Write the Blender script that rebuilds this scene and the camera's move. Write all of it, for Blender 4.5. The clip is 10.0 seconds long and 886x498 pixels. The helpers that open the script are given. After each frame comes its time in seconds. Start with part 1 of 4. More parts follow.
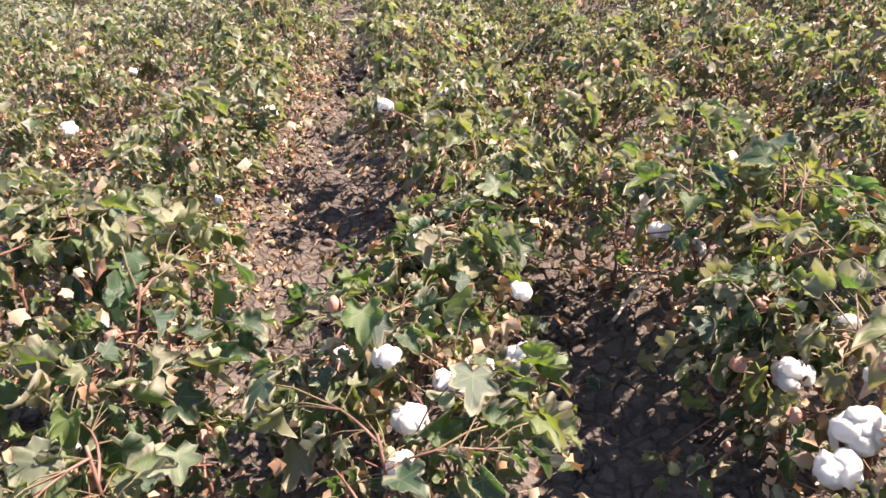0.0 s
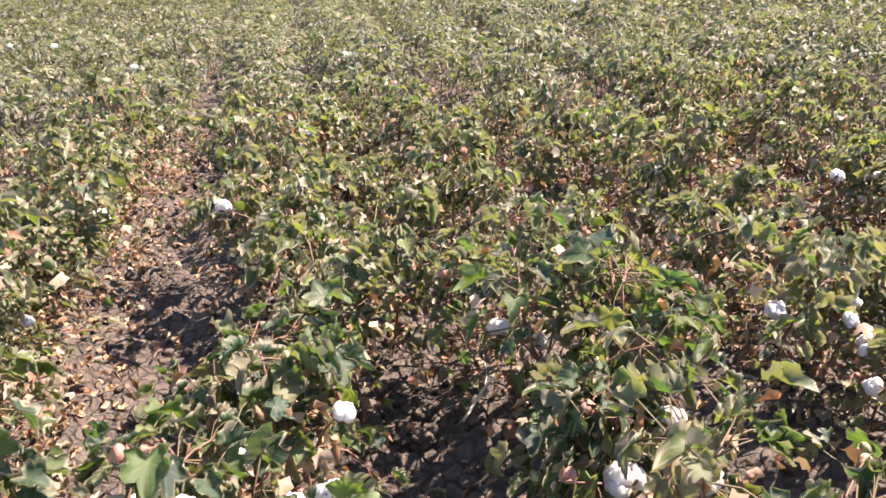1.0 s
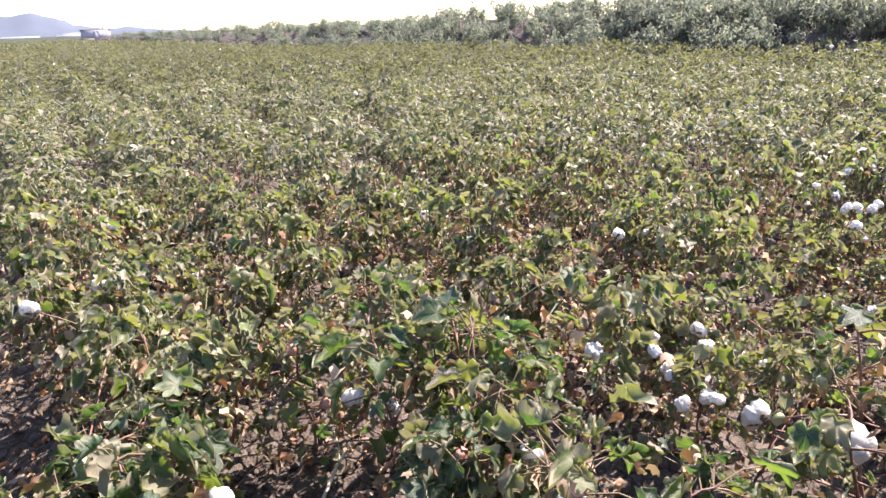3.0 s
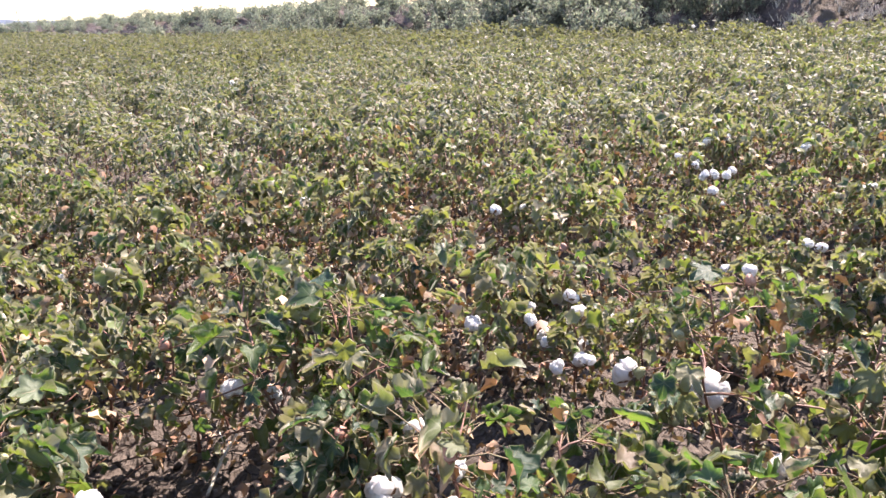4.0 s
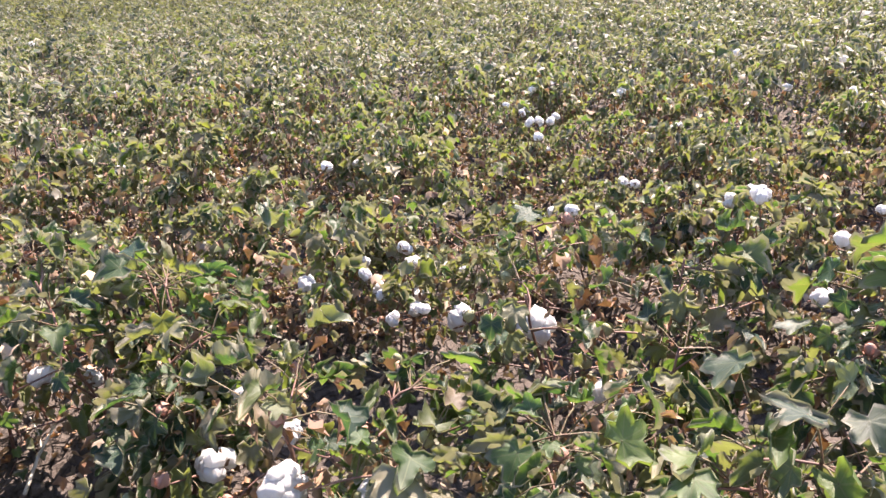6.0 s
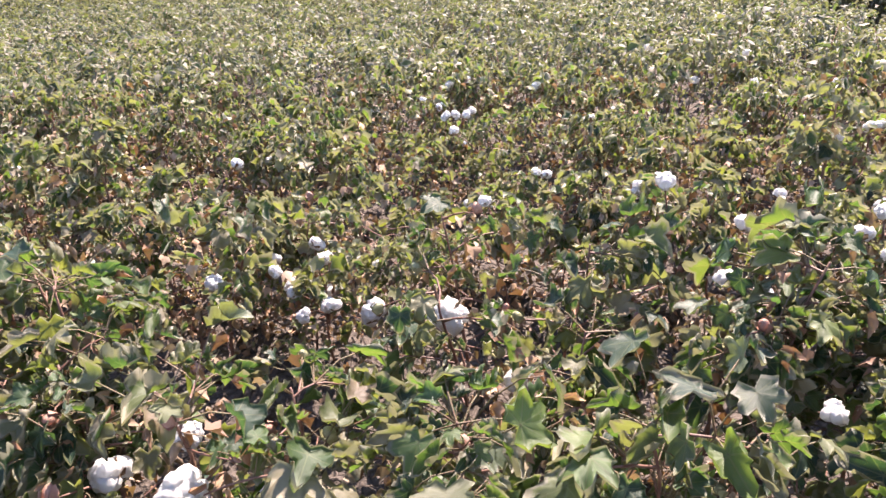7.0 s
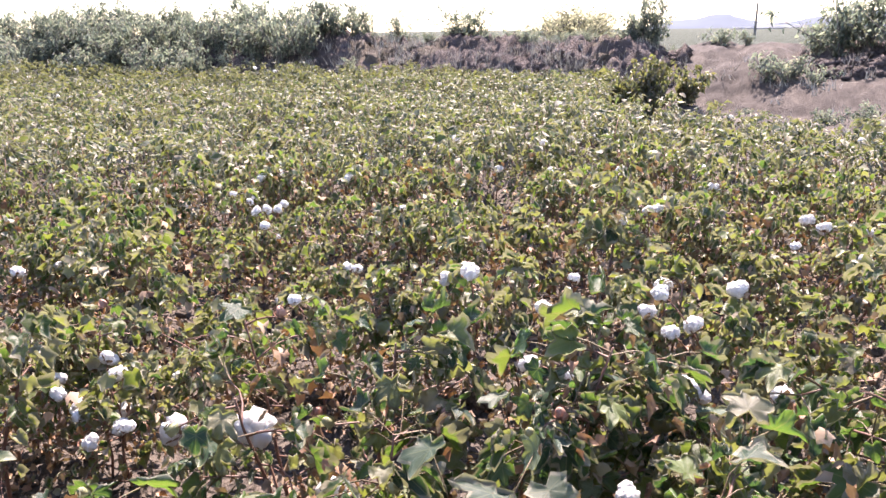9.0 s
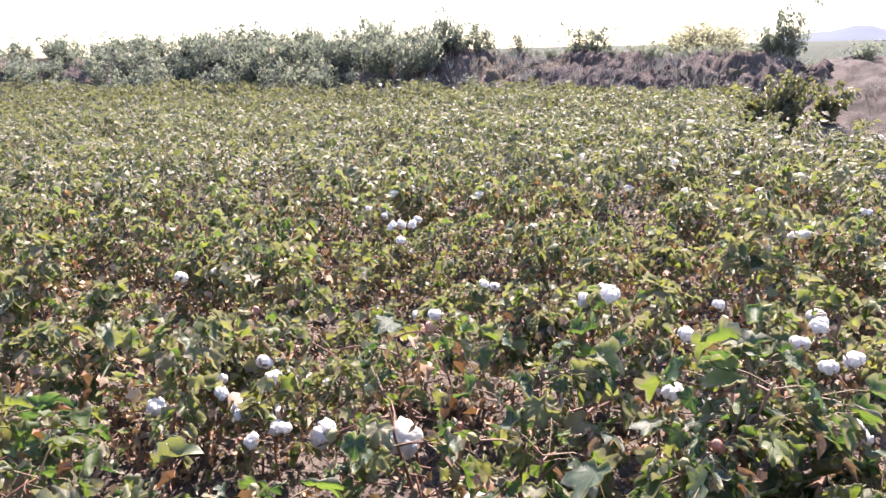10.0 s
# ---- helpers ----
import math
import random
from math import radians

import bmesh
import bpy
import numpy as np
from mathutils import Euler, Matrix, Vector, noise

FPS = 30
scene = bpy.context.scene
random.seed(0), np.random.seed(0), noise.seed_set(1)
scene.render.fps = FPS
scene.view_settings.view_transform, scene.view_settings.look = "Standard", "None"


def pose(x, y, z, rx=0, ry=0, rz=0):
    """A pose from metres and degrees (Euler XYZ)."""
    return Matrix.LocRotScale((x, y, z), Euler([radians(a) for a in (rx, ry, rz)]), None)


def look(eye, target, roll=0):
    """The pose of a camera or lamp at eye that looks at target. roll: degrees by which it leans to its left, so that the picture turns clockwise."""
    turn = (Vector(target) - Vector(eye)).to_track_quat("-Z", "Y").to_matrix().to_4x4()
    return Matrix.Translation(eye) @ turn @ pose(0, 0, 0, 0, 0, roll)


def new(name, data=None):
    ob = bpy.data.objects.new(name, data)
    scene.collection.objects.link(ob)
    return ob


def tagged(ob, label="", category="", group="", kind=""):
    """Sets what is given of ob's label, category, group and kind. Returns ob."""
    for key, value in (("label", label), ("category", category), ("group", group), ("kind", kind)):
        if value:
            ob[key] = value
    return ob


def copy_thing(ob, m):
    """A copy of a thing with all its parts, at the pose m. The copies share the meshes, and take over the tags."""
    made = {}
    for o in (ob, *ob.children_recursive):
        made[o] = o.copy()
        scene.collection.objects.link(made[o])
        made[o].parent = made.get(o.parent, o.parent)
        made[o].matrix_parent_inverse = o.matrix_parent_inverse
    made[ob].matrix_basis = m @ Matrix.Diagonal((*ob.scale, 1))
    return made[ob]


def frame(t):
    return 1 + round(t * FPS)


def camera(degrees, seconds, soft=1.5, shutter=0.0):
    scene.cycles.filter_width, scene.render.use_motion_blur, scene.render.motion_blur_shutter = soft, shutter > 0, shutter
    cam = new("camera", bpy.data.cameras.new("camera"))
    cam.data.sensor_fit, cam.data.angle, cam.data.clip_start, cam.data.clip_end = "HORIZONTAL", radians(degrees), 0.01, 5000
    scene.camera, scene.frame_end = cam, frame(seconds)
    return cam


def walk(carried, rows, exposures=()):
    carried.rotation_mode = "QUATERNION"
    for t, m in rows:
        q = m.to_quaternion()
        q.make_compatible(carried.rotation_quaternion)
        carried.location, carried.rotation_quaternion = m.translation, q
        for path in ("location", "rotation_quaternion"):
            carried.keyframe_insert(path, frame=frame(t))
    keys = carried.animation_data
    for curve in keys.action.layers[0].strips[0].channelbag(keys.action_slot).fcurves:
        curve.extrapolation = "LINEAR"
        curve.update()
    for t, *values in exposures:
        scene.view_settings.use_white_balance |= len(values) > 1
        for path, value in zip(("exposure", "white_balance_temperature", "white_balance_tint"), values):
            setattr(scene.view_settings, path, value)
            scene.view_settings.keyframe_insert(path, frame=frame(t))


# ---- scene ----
cam = camera(62.38, 10.0, soft=1.5, shutter=0.12)
PATH = [
    (0.0, pose(0.0001, 0.0001, 1.4107, 61.522, 3.653, 0.005)),
    (0.5, pose(0.0616, 0.0453, 1.4205, 63.390, 3.127, -5.321)),
    (1.0, pose(0.1873, 0.1071, 1.4438, 66.674, 3.212, -8.883)),
    (1.5, pose(0.2363, 0.1159, 1.4607, 70.235, 2.541, -14.372)),
    (2.0, pose(0.1512, 0.0950, 1.4586, 72.699, 2.331, -19.863)),
    (2.2, pose(0.0982, 0.0795, 1.4536, 73.465, 2.403, -21.637)),
    (3.3, pose(-0.0093, 0.0386, 1.4376, 72.341, 2.069, -27.865)),
    (3.5, pose(0.0015, 0.0271, 1.4325, 72.198, 2.121, -29.453)),
    (4.0, pose(0.0406, 0.0050, 1.4199, 71.340, 2.741, -34.899)),
    (4.5, pose(0.0579, -0.0067, 1.4129, 70.712, 2.900, -38.744)),
    (5.0, pose(0.0839, -0.0157, 1.3954, 70.033, 2.718, -42.336)),
    (5.2, pose(0.0859, -0.0140, 1.3915, 69.381, 2.694, -43.968)),
    (6.3, pose(0.1136, -0.0195, 1.3888, 67.547, 2.385, -47.893)),
    (6.5, pose(0.1173, -0.0249, 1.3774, 67.698, 2.228, -48.579)),
    (7.0, pose(0.1570, -0.0511, 1.3590, 67.307, 2.110, -52.871)),
    (7.5, pose(0.1830, -0.0621, 1.3762, 68.080, 1.685, -57.460)),
    (8.0, pose(0.2156, -0.0736, 1.3807, 69.928, 1.230, -61.241)),
    (8.5, pose(0.2391, -0.0965, 1.3911, 72.053, 1.052, -64.766)),
    (9.0, pose(0.2199, -0.0964, 1.3976, 73.418, 0.646, -66.326)),
    (9.5, pose(0.1901, -0.0587, 1.4140, 74.334, 1.510, -62.590)),
    (10.0, pose(0.1465, -0.0190, 1.4231, 74.716, 1.220, -57.486)),
]
walk(cam, PATH, exposures=[(0.0, 2.29, 7400.0, 25.0), (1.0, 2.26, 7350.0, 25.0), (3.5, 2.24, 6850.0, 25.0), (6.5, 2.25, 7000.0, 26.0), (8.0, 2.30, 6950.0, 29.0), (10.0, 2.31, 6800.0, 27.0)])

# ---- light ----
SUN_AZ, SUN_EL = 78.0, 52.0          # degrees from +y towards +x, degrees above the horizon
world = bpy.data.worlds.new("sky")
scene.world = world
world.use_nodes = True
wn = world.node_tree.nodes
sky = wn.new("ShaderNodeTexSky")
sky.sky_type, sky.sun_disc = "NISHITA", False
sky.sun_elevation, sky.sun_rotation = radians(SUN_EL), radians(SUN_AZ)
sky.air_density, sky.dust_density, sky.ozone_density = 1.0, 0.25, 1.0
wn["Background"].inputs["Strength"].default_value = 0.095
world.node_tree.links.new(sky.outputs[0], wn["Background"].inputs["Color"])
sun_data = bpy.data.lights.new("sun", "SUN")
sun_data.energy, sun_data.angle, sun_data.color = 4.4, radians(0.6), (1.0, 0.95, 0.86)
sun_way = Vector((math.sin(radians(SUN_AZ)) * math.cos(radians(SUN_EL)), math.cos(radians(SUN_AZ)) * math.cos(radians(SUN_EL)), math.sin(radians(SUN_EL))))
new("sun", sun_data).matrix_world = look(sun_way * 50, (0, 0, 0))


# ---- materials ----
class Nodes:
    """A small writer of node materials."""

    def __init__(self, name):
        self.mat = bpy.data.materials.new(name)
        self.mat.use_nodes = True
        self.n, self.l = self.mat.node_tree.nodes, self.mat.node_tree.links
        self.n.clear()
        self.out = self.n.new("ShaderNodeOutputMaterial")

    def put(self, kind, **ins):
        node = self.n.new("ShaderNode" + kind)
        for key, value in ins.items():
            self.feed(node, key.replace("_", " "), value)
        return node

    def feed(self, node, key, value):
        socket = node.inputs[int(key)] if key.isdigit() else node.inputs[key]
        if isinstance(value, bpy.types.NodeSocket):
            self.l.new(value, socket)
        else:
            socket.default_value = value

    def ramp(self, fac, stops):
        node = self.n.new("ShaderNodeValToRGB")
        self.l.new(fac, node.inputs[0])
        while len(node.color_ramp.elements) < len(stops):
            node.color_ramp.elements.new(0.5)
        for e, (p, c) in zip(node.color_ramp.elements, stops):
            e.position, e.color = p, (*c, 1)
        return node.outputs[0]

    def noise(self, scale, detail=4, rough=0.6, vector=None):
        node = self.put("TexNoise", Scale=scale, Detail=detail, Roughness=rough)
        if vector is None:
            vector = self.put("TexCoord").outputs["Object"]
        self.l.new(vector, node.inputs["Vector"])
        return node.outputs["Fac"]

    def math(self, op, a, b=0.0):
        node = self.n.new("ShaderNodeMath")
        node.operation = op
        self.feed(node, "0", a)
        self.feed(node, "1", b)
        return node.outputs[0]

    def mix(self, fac, a, b, blend="MIX"):
        node = self.n.new("ShaderNodeMix")
        node.data_type, node.blend_type = "RGBA", blend
        for i, v in ((0, fac), (6, a), (7, b)):
            if isinstance(v, bpy.types.NodeSocket):
                self.l.new(v, node.inputs[i])
            else:
                node.inputs[i].default_value = v if i == 0 else (*v, 1)
        return node.outputs[2]

    def bump(self, height, strength, distance):
        return self.put("Bump", Height=height, Strength=strength, Distance=distance).outputs[0]

    def done(self, color, rough=0.6, normal=None, spec=0.5, glow=None):
        b = self.put("BsdfPrincipled", Base_Color=color if isinstance(color, bpy.types.NodeSocket) else (*color, 1), Roughness=rough)
        b.inputs["Specular IOR Level"].default_value = spec
        if normal is not None:
            self.l.new(normal, b.inputs["Normal"])
        shader = b.outputs[0]
        if glow is not None:
            amount, tint = glow
            t = self.put("BsdfTranslucent", Color=tint if isinstance(tint, bpy.types.NodeSocket) else (*tint, 1))
            m = self.put("MixShader", Fac=amount)
            self.l.new(shader, m.inputs[1])
            self.l.new(t.outputs[0], m.inputs[2])
            shader = m.outputs[0]
        self.l.new(shader, self.out.inputs[0])
        return self.mat


def chance_of(w, single):
    """A random number for each leaf: by object, or by island of a joined mesh."""
    return w.put("ObjectInfo").outputs["Random"] if single else w.put("NewGeometry").outputs["Random Per Island"]


def leaf_material(name, single, stops, glow=0.40, veins=True, rough=0.45, spec=0.46, through_tint=(1.72, 1.95, 0.72), rim_at=0.78, rim=(0.240, 0.216, 0.152), rim_most=0.9):
    """A leaf: green blade by chance, blotched, its margin painted pale for the downy underside rolled over and for the
    sunlit streaks there.
    """
    w = Nodes(name)
    r = chance_of(w, single)
    base = w.ramp(r, stops)
    blot = w.noise(38, 3)
    base = w.mix(w.math("MULTIPLY", w.math("GREATER_THAN", blot, 0.62), 0.4), base, (0.13, 0.12, 0.045))
    other = w.math("FRACT", w.math("MULTIPLY", r, 17.31))
    base = w.mix(1.0, base, w.ramp(other, [(0.0, (0.62, 0.66, 0.70)), (0.5, (1, 1, 1)), (1.0, (1.28, 1.25, 1.2))]), "MULTIPLY")
    if veins:
        uv = w.put("SeparateXYZ", Vector=w.put("UVMap").outputs[0])
        x, y = uv.outputs[0], uv.outputs[1]
        turn = w.math("ARCTAN2", x, y)
        off = w.math("PINGPONG", turn, radians(27))
        reach = w.math("SQRT", w.math("ADD", w.math("MULTIPLY", x, x), w.math("MULTIPLY", y, y)))
        line = w.math("LESS_THAN", w.math("MULTIPLY", off, reach), 0.014)
        base = w.mix(w.math("MULTIPLY", line, 0.25), base, (0.20, 0.21, 0.12))
    tint = w.mix(1.0, base, through_tint, "MULTIPLY")
    if rim_most:
        tint = w.mix(1.0, tint, (0.20, 0.225, 0.05), "DARKEN")
    if rim_most:
        edge = w.n.new("ShaderNodeUVMap")
        edge.uv_map = "Rim"
        out = w.put("SeparateXYZ", Vector=edge.outputs[0]).outputs[0]
        third = w.math("FRACT", w.math("MULTIPLY", r, 5.77))
        start = w.math("ADD", w.math("MULTIPLY", w.math("SUBTRACT", third, 0.5), 0.30), w.math("ADD", rim_at, w.math("MULTIPLY", w.math("SUBTRACT", w.noise(55, 2), 0.5), 0.25)))
        on = w.math("MINIMUM", w.math("MAXIMUM", w.math("DIVIDE", w.math("SUBTRACT", out, start), 0.08), 0.0), rim_most)
        # the pale margin colour also carries bright sunlit streaks
        base = w.mix(on, base, w.mix(other, rim, (rim[0] * 0.80, rim[1] * 0.90, rim[2] * 0.86)))
        tint = w.mix(on, tint, (rim[0] * 0.8, rim[1] * 0.85, rim[2] * 0.6))
    n = w.bump(w.noise(120, 2), 0.3, 0.004)
    return w.done(base, rough, n, spec, (glow, tint))


GREENS = [(0.0, (0.021, 0.046, 0.033)), (0.25, (0.040, 0.076, 0.038)), (0.48, (0.070, 0.110, 0.036)), (0.68, (0.100, 0.128, 0.044)),
          (0.80, (0.138, 0.148, 0.078)), (0.90, (0.200, 0.180, 0.120)), (1.0, (0.225, 0.160, 0.105))]
MIDDLE = [(0.0, (0.030, 0.052, 0.036)), (0.22, (0.054, 0.090, 0.042)), (0.46, (0.088, 0.126, 0.042)), (0.68, (0.122, 0.144, 0.054)), (0.82, (0.200, 0.190, 0.126)), (0.92, (0.255, 0.220, 0.158)), (1.0, (0.265, 0.178, 0.118))]
# leaves further off: greyed, bluer stops carry some haze in the colour
HAZED_GREENS = [(0.0, (0.038, 0.057, 0.043)), (0.22, (0.068, 0.094, 0.053)), (0.46, (0.102, 0.126, 0.060)), (0.68, (0.138, 0.146, 0.076)), (0.82, (0.200, 0.184, 0.138)), (0.92, (0.230, 0.196, 0.155)), (1.0, (0.235, 0.165, 0.125))]
LEAF_BROAD = leaf_material("broad_leaf", True, [(0.0, (0.060, 0.090, 0.052)), (0.5, (0.095, 0.122, 0.070)), (1.0, (0.140, 0.155, 0.098))], 0.30, rim_at=0.90)
LEAF_ONE = leaf_material("cotton_leaf", True, GREENS, rim_at=0.82)
LEAF_MANY = leaf_material("cotton_foliage", False, MIDDLE, 0.45, rough=0.48, spec=0.4, through_tint=(1.75, 2.0, 0.65), rim_at=0.70, rim=(0.275, 0.248, 0.176))
LEAF_FAR = leaf_material("far_cotton_foliage", False, HAZED_GREENS, 0.38, False, 0.55, 0.26, (1.56, 1.66, 0.72), 0.62, (0.275, 0.248, 0.190))
# furthest rows: same leaf, paled and greyed as the haze of distance would
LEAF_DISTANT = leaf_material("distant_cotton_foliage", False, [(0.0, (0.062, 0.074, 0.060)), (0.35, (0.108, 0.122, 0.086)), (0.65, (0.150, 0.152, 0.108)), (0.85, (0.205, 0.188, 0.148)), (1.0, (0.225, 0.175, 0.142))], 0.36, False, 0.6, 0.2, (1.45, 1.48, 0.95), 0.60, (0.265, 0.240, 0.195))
LITTER = leaf_material("dry_leaf", False, [(0.0, (0.20, 0.10, 0.058)), (0.4, (0.30, 0.18, 0.105)), (0.7, (0.37, 0.27, 0.185)), (1.0, (0.27, 0.19, 0.14))], 0.12, False, 0.7, through_tint=(1.4, 1.4, 0.8), rim_most=0)
# grey-green shrub leaves, paled and blued so the colour holds the haze
SHRUB_LEAF = leaf_material("shrub_foliage", False, [(0.0, (0.13, 0.16, 0.14)), (0.5, (0.185, 0.215, 0.185)), (0.85, (0.235, 0.25, 0.215)), (1.0, (0.27, 0.255, 0.22))], 0.55, False, 0.55, 0.3, (1.36, 1.42, 1.14), rim_most=0)
BROOM_LEAF = leaf_material("broom_foliage", False, [(0.0, (0.20, 0.205, 0.160)), (0.6, (0.245, 0.25, 0.205)), (1.0, (0.29, 0.285, 0.24))], 0.72, False, 0.6, 0.3, (1.6, 1.6, 1.3), rim_most=0)
DARK_LEAF = leaf_material("broadleaf_foliage", False, [(0.0, (0.07, 0.09, 0.056)), (0.5, (0.135, 0.136, 0.082)), (0.8, (0.20, 0.17, 0.12)), (1.0, (0.24, 0.17, 0.125))], 0.45, False, 0.5, through_tint=(1.35, 1.4, 0.85), rim_at=0.7)


def stem_material():
    w = Nodes("cotton_stem")
    c = w.ramp(w.noise(30, 3), [(0.3, (0.09, 0.042, 0.03)), (0.55, (0.17, 0.08, 0.055)), (0.8, (0.22, 0.15, 0.09))])
    return w.done(c, 0.6, w.bump(w.noise(200), 0.3, 0.002))


def lint_material():
    w = Nodes("cotton_lint")
    c = w.ramp(w.noise(60, 4), [(0.3, (0.76, 0.74, 0.72)), (0.6, (0.86, 0.85, 0.83))])
    return w.done(c, 0.95, w.bump(w.noise(170, 5, 0.75), 0.7, 0.004), 0.05, (0.42, (0.84, 0.83, 0.81)))


def plain_material(name, a, b, scale, rough=0.7, bump=0.3, glow=None):
    w = Nodes(name)
    c = w.ramp(w.noise(scale), [(0.35, a), (0.65, b)])
    return w.done(c, rough, w.bump(w.noise(scale * 4), bump, 0.3 / scale), 0.4, glow)


def soil_material(name, field):
    """Dry grey-brown soil: crumbs, clods and paler crust; a far field takes over with green crops."""
    w = Nodes(name)
    g = w.put("NewGeometry").outputs["Position"]
    big, mid, fine = w.noise(1.3, 4, 0.6, g), w.noise(16, 5, 0.65, g), w.noise(85, 4, 0.7, g)
    c = w.ramp(mid, [(0.3, (0.050, 0.039, 0.031)), (0.5, (0.080, 0.064, 0.052)), (0.7, (0.128, 0.104, 0.086))])
    c = w.mix(w.math("MULTIPLY", big, 0.5), c, (0.125, 0.10, 0.085))
    c = w.mix(0.25, c, w.ramp(fine, [(0.3, (0.05, 0.04, 0.035)), (0.7, (0.2, 0.165, 0.14))]))
    if field:
        p = w.put("SeparateXYZ", Vector=g)
        far = w.math("MINIMUM", w.math("MAXIMUM", w.math("DIVIDE", w.math("SUBTRACT", p.outputs[0], 20.0), 2.5), 0.0), 1.0)
        away = w.math("SQRT", w.math("ADD", w.math("MULTIPLY", p.outputs[0], p.outputs[0]), w.math("MULTIPLY", p.outputs[1], p.outputs[1])))
        far = w.math("MAXIMUM", far, w.math("MINIMUM", w.math("MAXIMUM", w.math("DIVIDE", w.math("SUBTRACT", away, 45.0), 25.0), 0.0), 1.0))
        crop = w.ramp(w.noise(0.11, 6, 0.7, g), [(0.35, (0.024, 0.036, 0.020)), (0.65, (0.040, 0.050, 0.032))])
        c = w.mix(far, c, crop)
        dirt = w.math("MINIMUM", w.math("MAXIMUM", w.math("DIVIDE", w.math("SUBTRACT", p.outputs[0], 8.5), 3.0), 0.0), 1.0)
        dirt = w.math("MULTIPLY", dirt, w.math("SUBTRACT", 1.0, far))
        drawn = w.put("Mapping", Vector=g, Scale=(0.45, 1.6, 1.0), Rotation=(0, 0, 0.25)).outputs[0]
        pale = w.ramp(w.noise(1.7, 8, 0.72, drawn), [(0.36, (0.034, 0.027, 0.023)), (0.46, (0.052, 0.042, 0.037)), (0.54, (0.070, 0.057, 0.050)), (0.66, (0.105, 0.087, 0.075))])
        c = w.mix(dirt, c, pale)
    # the crust has broken into plates
    cell = w.n.new("ShaderNodeTexVoronoi")
    cell.feature = "DISTANCE_TO_EDGE"
    cell.inputs["Scale"].default_value = 19.0
    warp = w.put("VectorMath", **{"0": g})
    warp.operation = "ADD"
    wob = w.put("TexNoise", Scale=9.0, Detail=3.0)
    w.l.new(g, wob.inputs["Vector"])
    small = w.put("VectorMath", **{"0": wob.outputs["Color"]})
    small.operation = "SCALE"
    small.inputs["Scale"].default_value = 0.09
    w.l.new(small.outputs[0], warp.inputs[1])
    w.l.new(warp.outputs[0], cell.inputs["Vector"])
    crack = w.math("MINIMUM", w.math("MULTIPLY", cell.outputs["Distance"], 6.0), 1.0)
    if field:
        crack = w.math("MAXIMUM", crack, w.math("MULTIPLY", dirt, 0.93))
    # shade down in the cracks is mixed into the soil colour
    c = w.mix(w.math("MULTIPLY", w.math("SUBTRACT", 1.0, crack), 0.45), c, (0.03, 0.024, 0.02))
    h = w.math("ADD", w.math("ADD", w.math("MULTIPLY", mid, 0.6), w.math("MULTIPLY", fine, 0.25)), w.math("MULTIPLY", crack, 0.35))
    return w.done(c, 0.92, w.bump(h, 1.0, 0.035), 0.2)


STEM, LINT = stem_material(), lint_material()
PETIOLE = plain_material("leaf_stalk", (0.13, 0.065, 0.04), (0.11, 0.11, 0.05), 9, 0.6)
BUR = plain_material("boll_bur", (0.13, 0.065, 0.04), (0.26, 0.17, 0.10), 60, 0.75)
GREEN_BOLL = plain_material("green_boll", (0.20, 0.20, 0.09), (0.33, 0.31, 0.17), 40, 0.5)
PINK_BOLL = plain_material("pink_boll", (0.28, 0.10, 0.085), (0.38, 0.25, 0.17), 45, 0.55)
SOIL, CLOD, BANK = soil_material("field_soil", True), soil_material("soil_clod", False), None


def bank_material():
    """Dug earth of the bank: dark clods, with paler dry crust on the tops and patches of dead grass."""
    w = Nodes("bank_earth")
    g = w.put("NewGeometry").outputs["Position"]
    # earth tones lifted a little: part of the haze sits in this ramp
    c = w.ramp(w.noise(5, 6, 0.7, g), [(0.3, (0.082, 0.067, 0.068)), (0.55, (0.135, 0.111, 0.106)), (0.8, (0.20, 0.168, 0.154))])
    c = w.mix(w.math("MULTIPLY", w.math("GREATER_THAN", w.noise(0.5, 3, 0.6, g), 0.60), 0.35), c, (0.16, 0.14, 0.09))
    return w.done(c, 0.95, w.bump(w.noise(22, 5, 0.75, g), 1.0, 0.1), 0.15)


BANK = bank_material()
# the blue-grey haze of distance is put into the hills' base colour
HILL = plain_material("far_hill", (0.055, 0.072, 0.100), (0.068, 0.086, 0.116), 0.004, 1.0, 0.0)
SHED_WALL = plain_material("shed_wall", (0.24, 0.24, 0.28), (0.30, 0.30, 0.34), 1.5, 0.8)
DARK_WOOD = plain_material("weathered_wood", (0.11, 0.10, 0.09), (0.2, 0.18, 0.16), 3.0, 0.9)
PALE_STICK = plain_material("dry_stick", (0.38, 0.34, 0.27), (0.55, 0.5, 0.42), 30, 0.8)
FILM = plain_material("greenhouse_film", (0.72, 0.74, 0.78), (0.82, 0.84, 0.86), 0.2, 0.4, 0.1, (0.6, (0.9, 0.9, 0.92)))


# ---- mesh helpers ----
rng = np.random.default_rng(7)


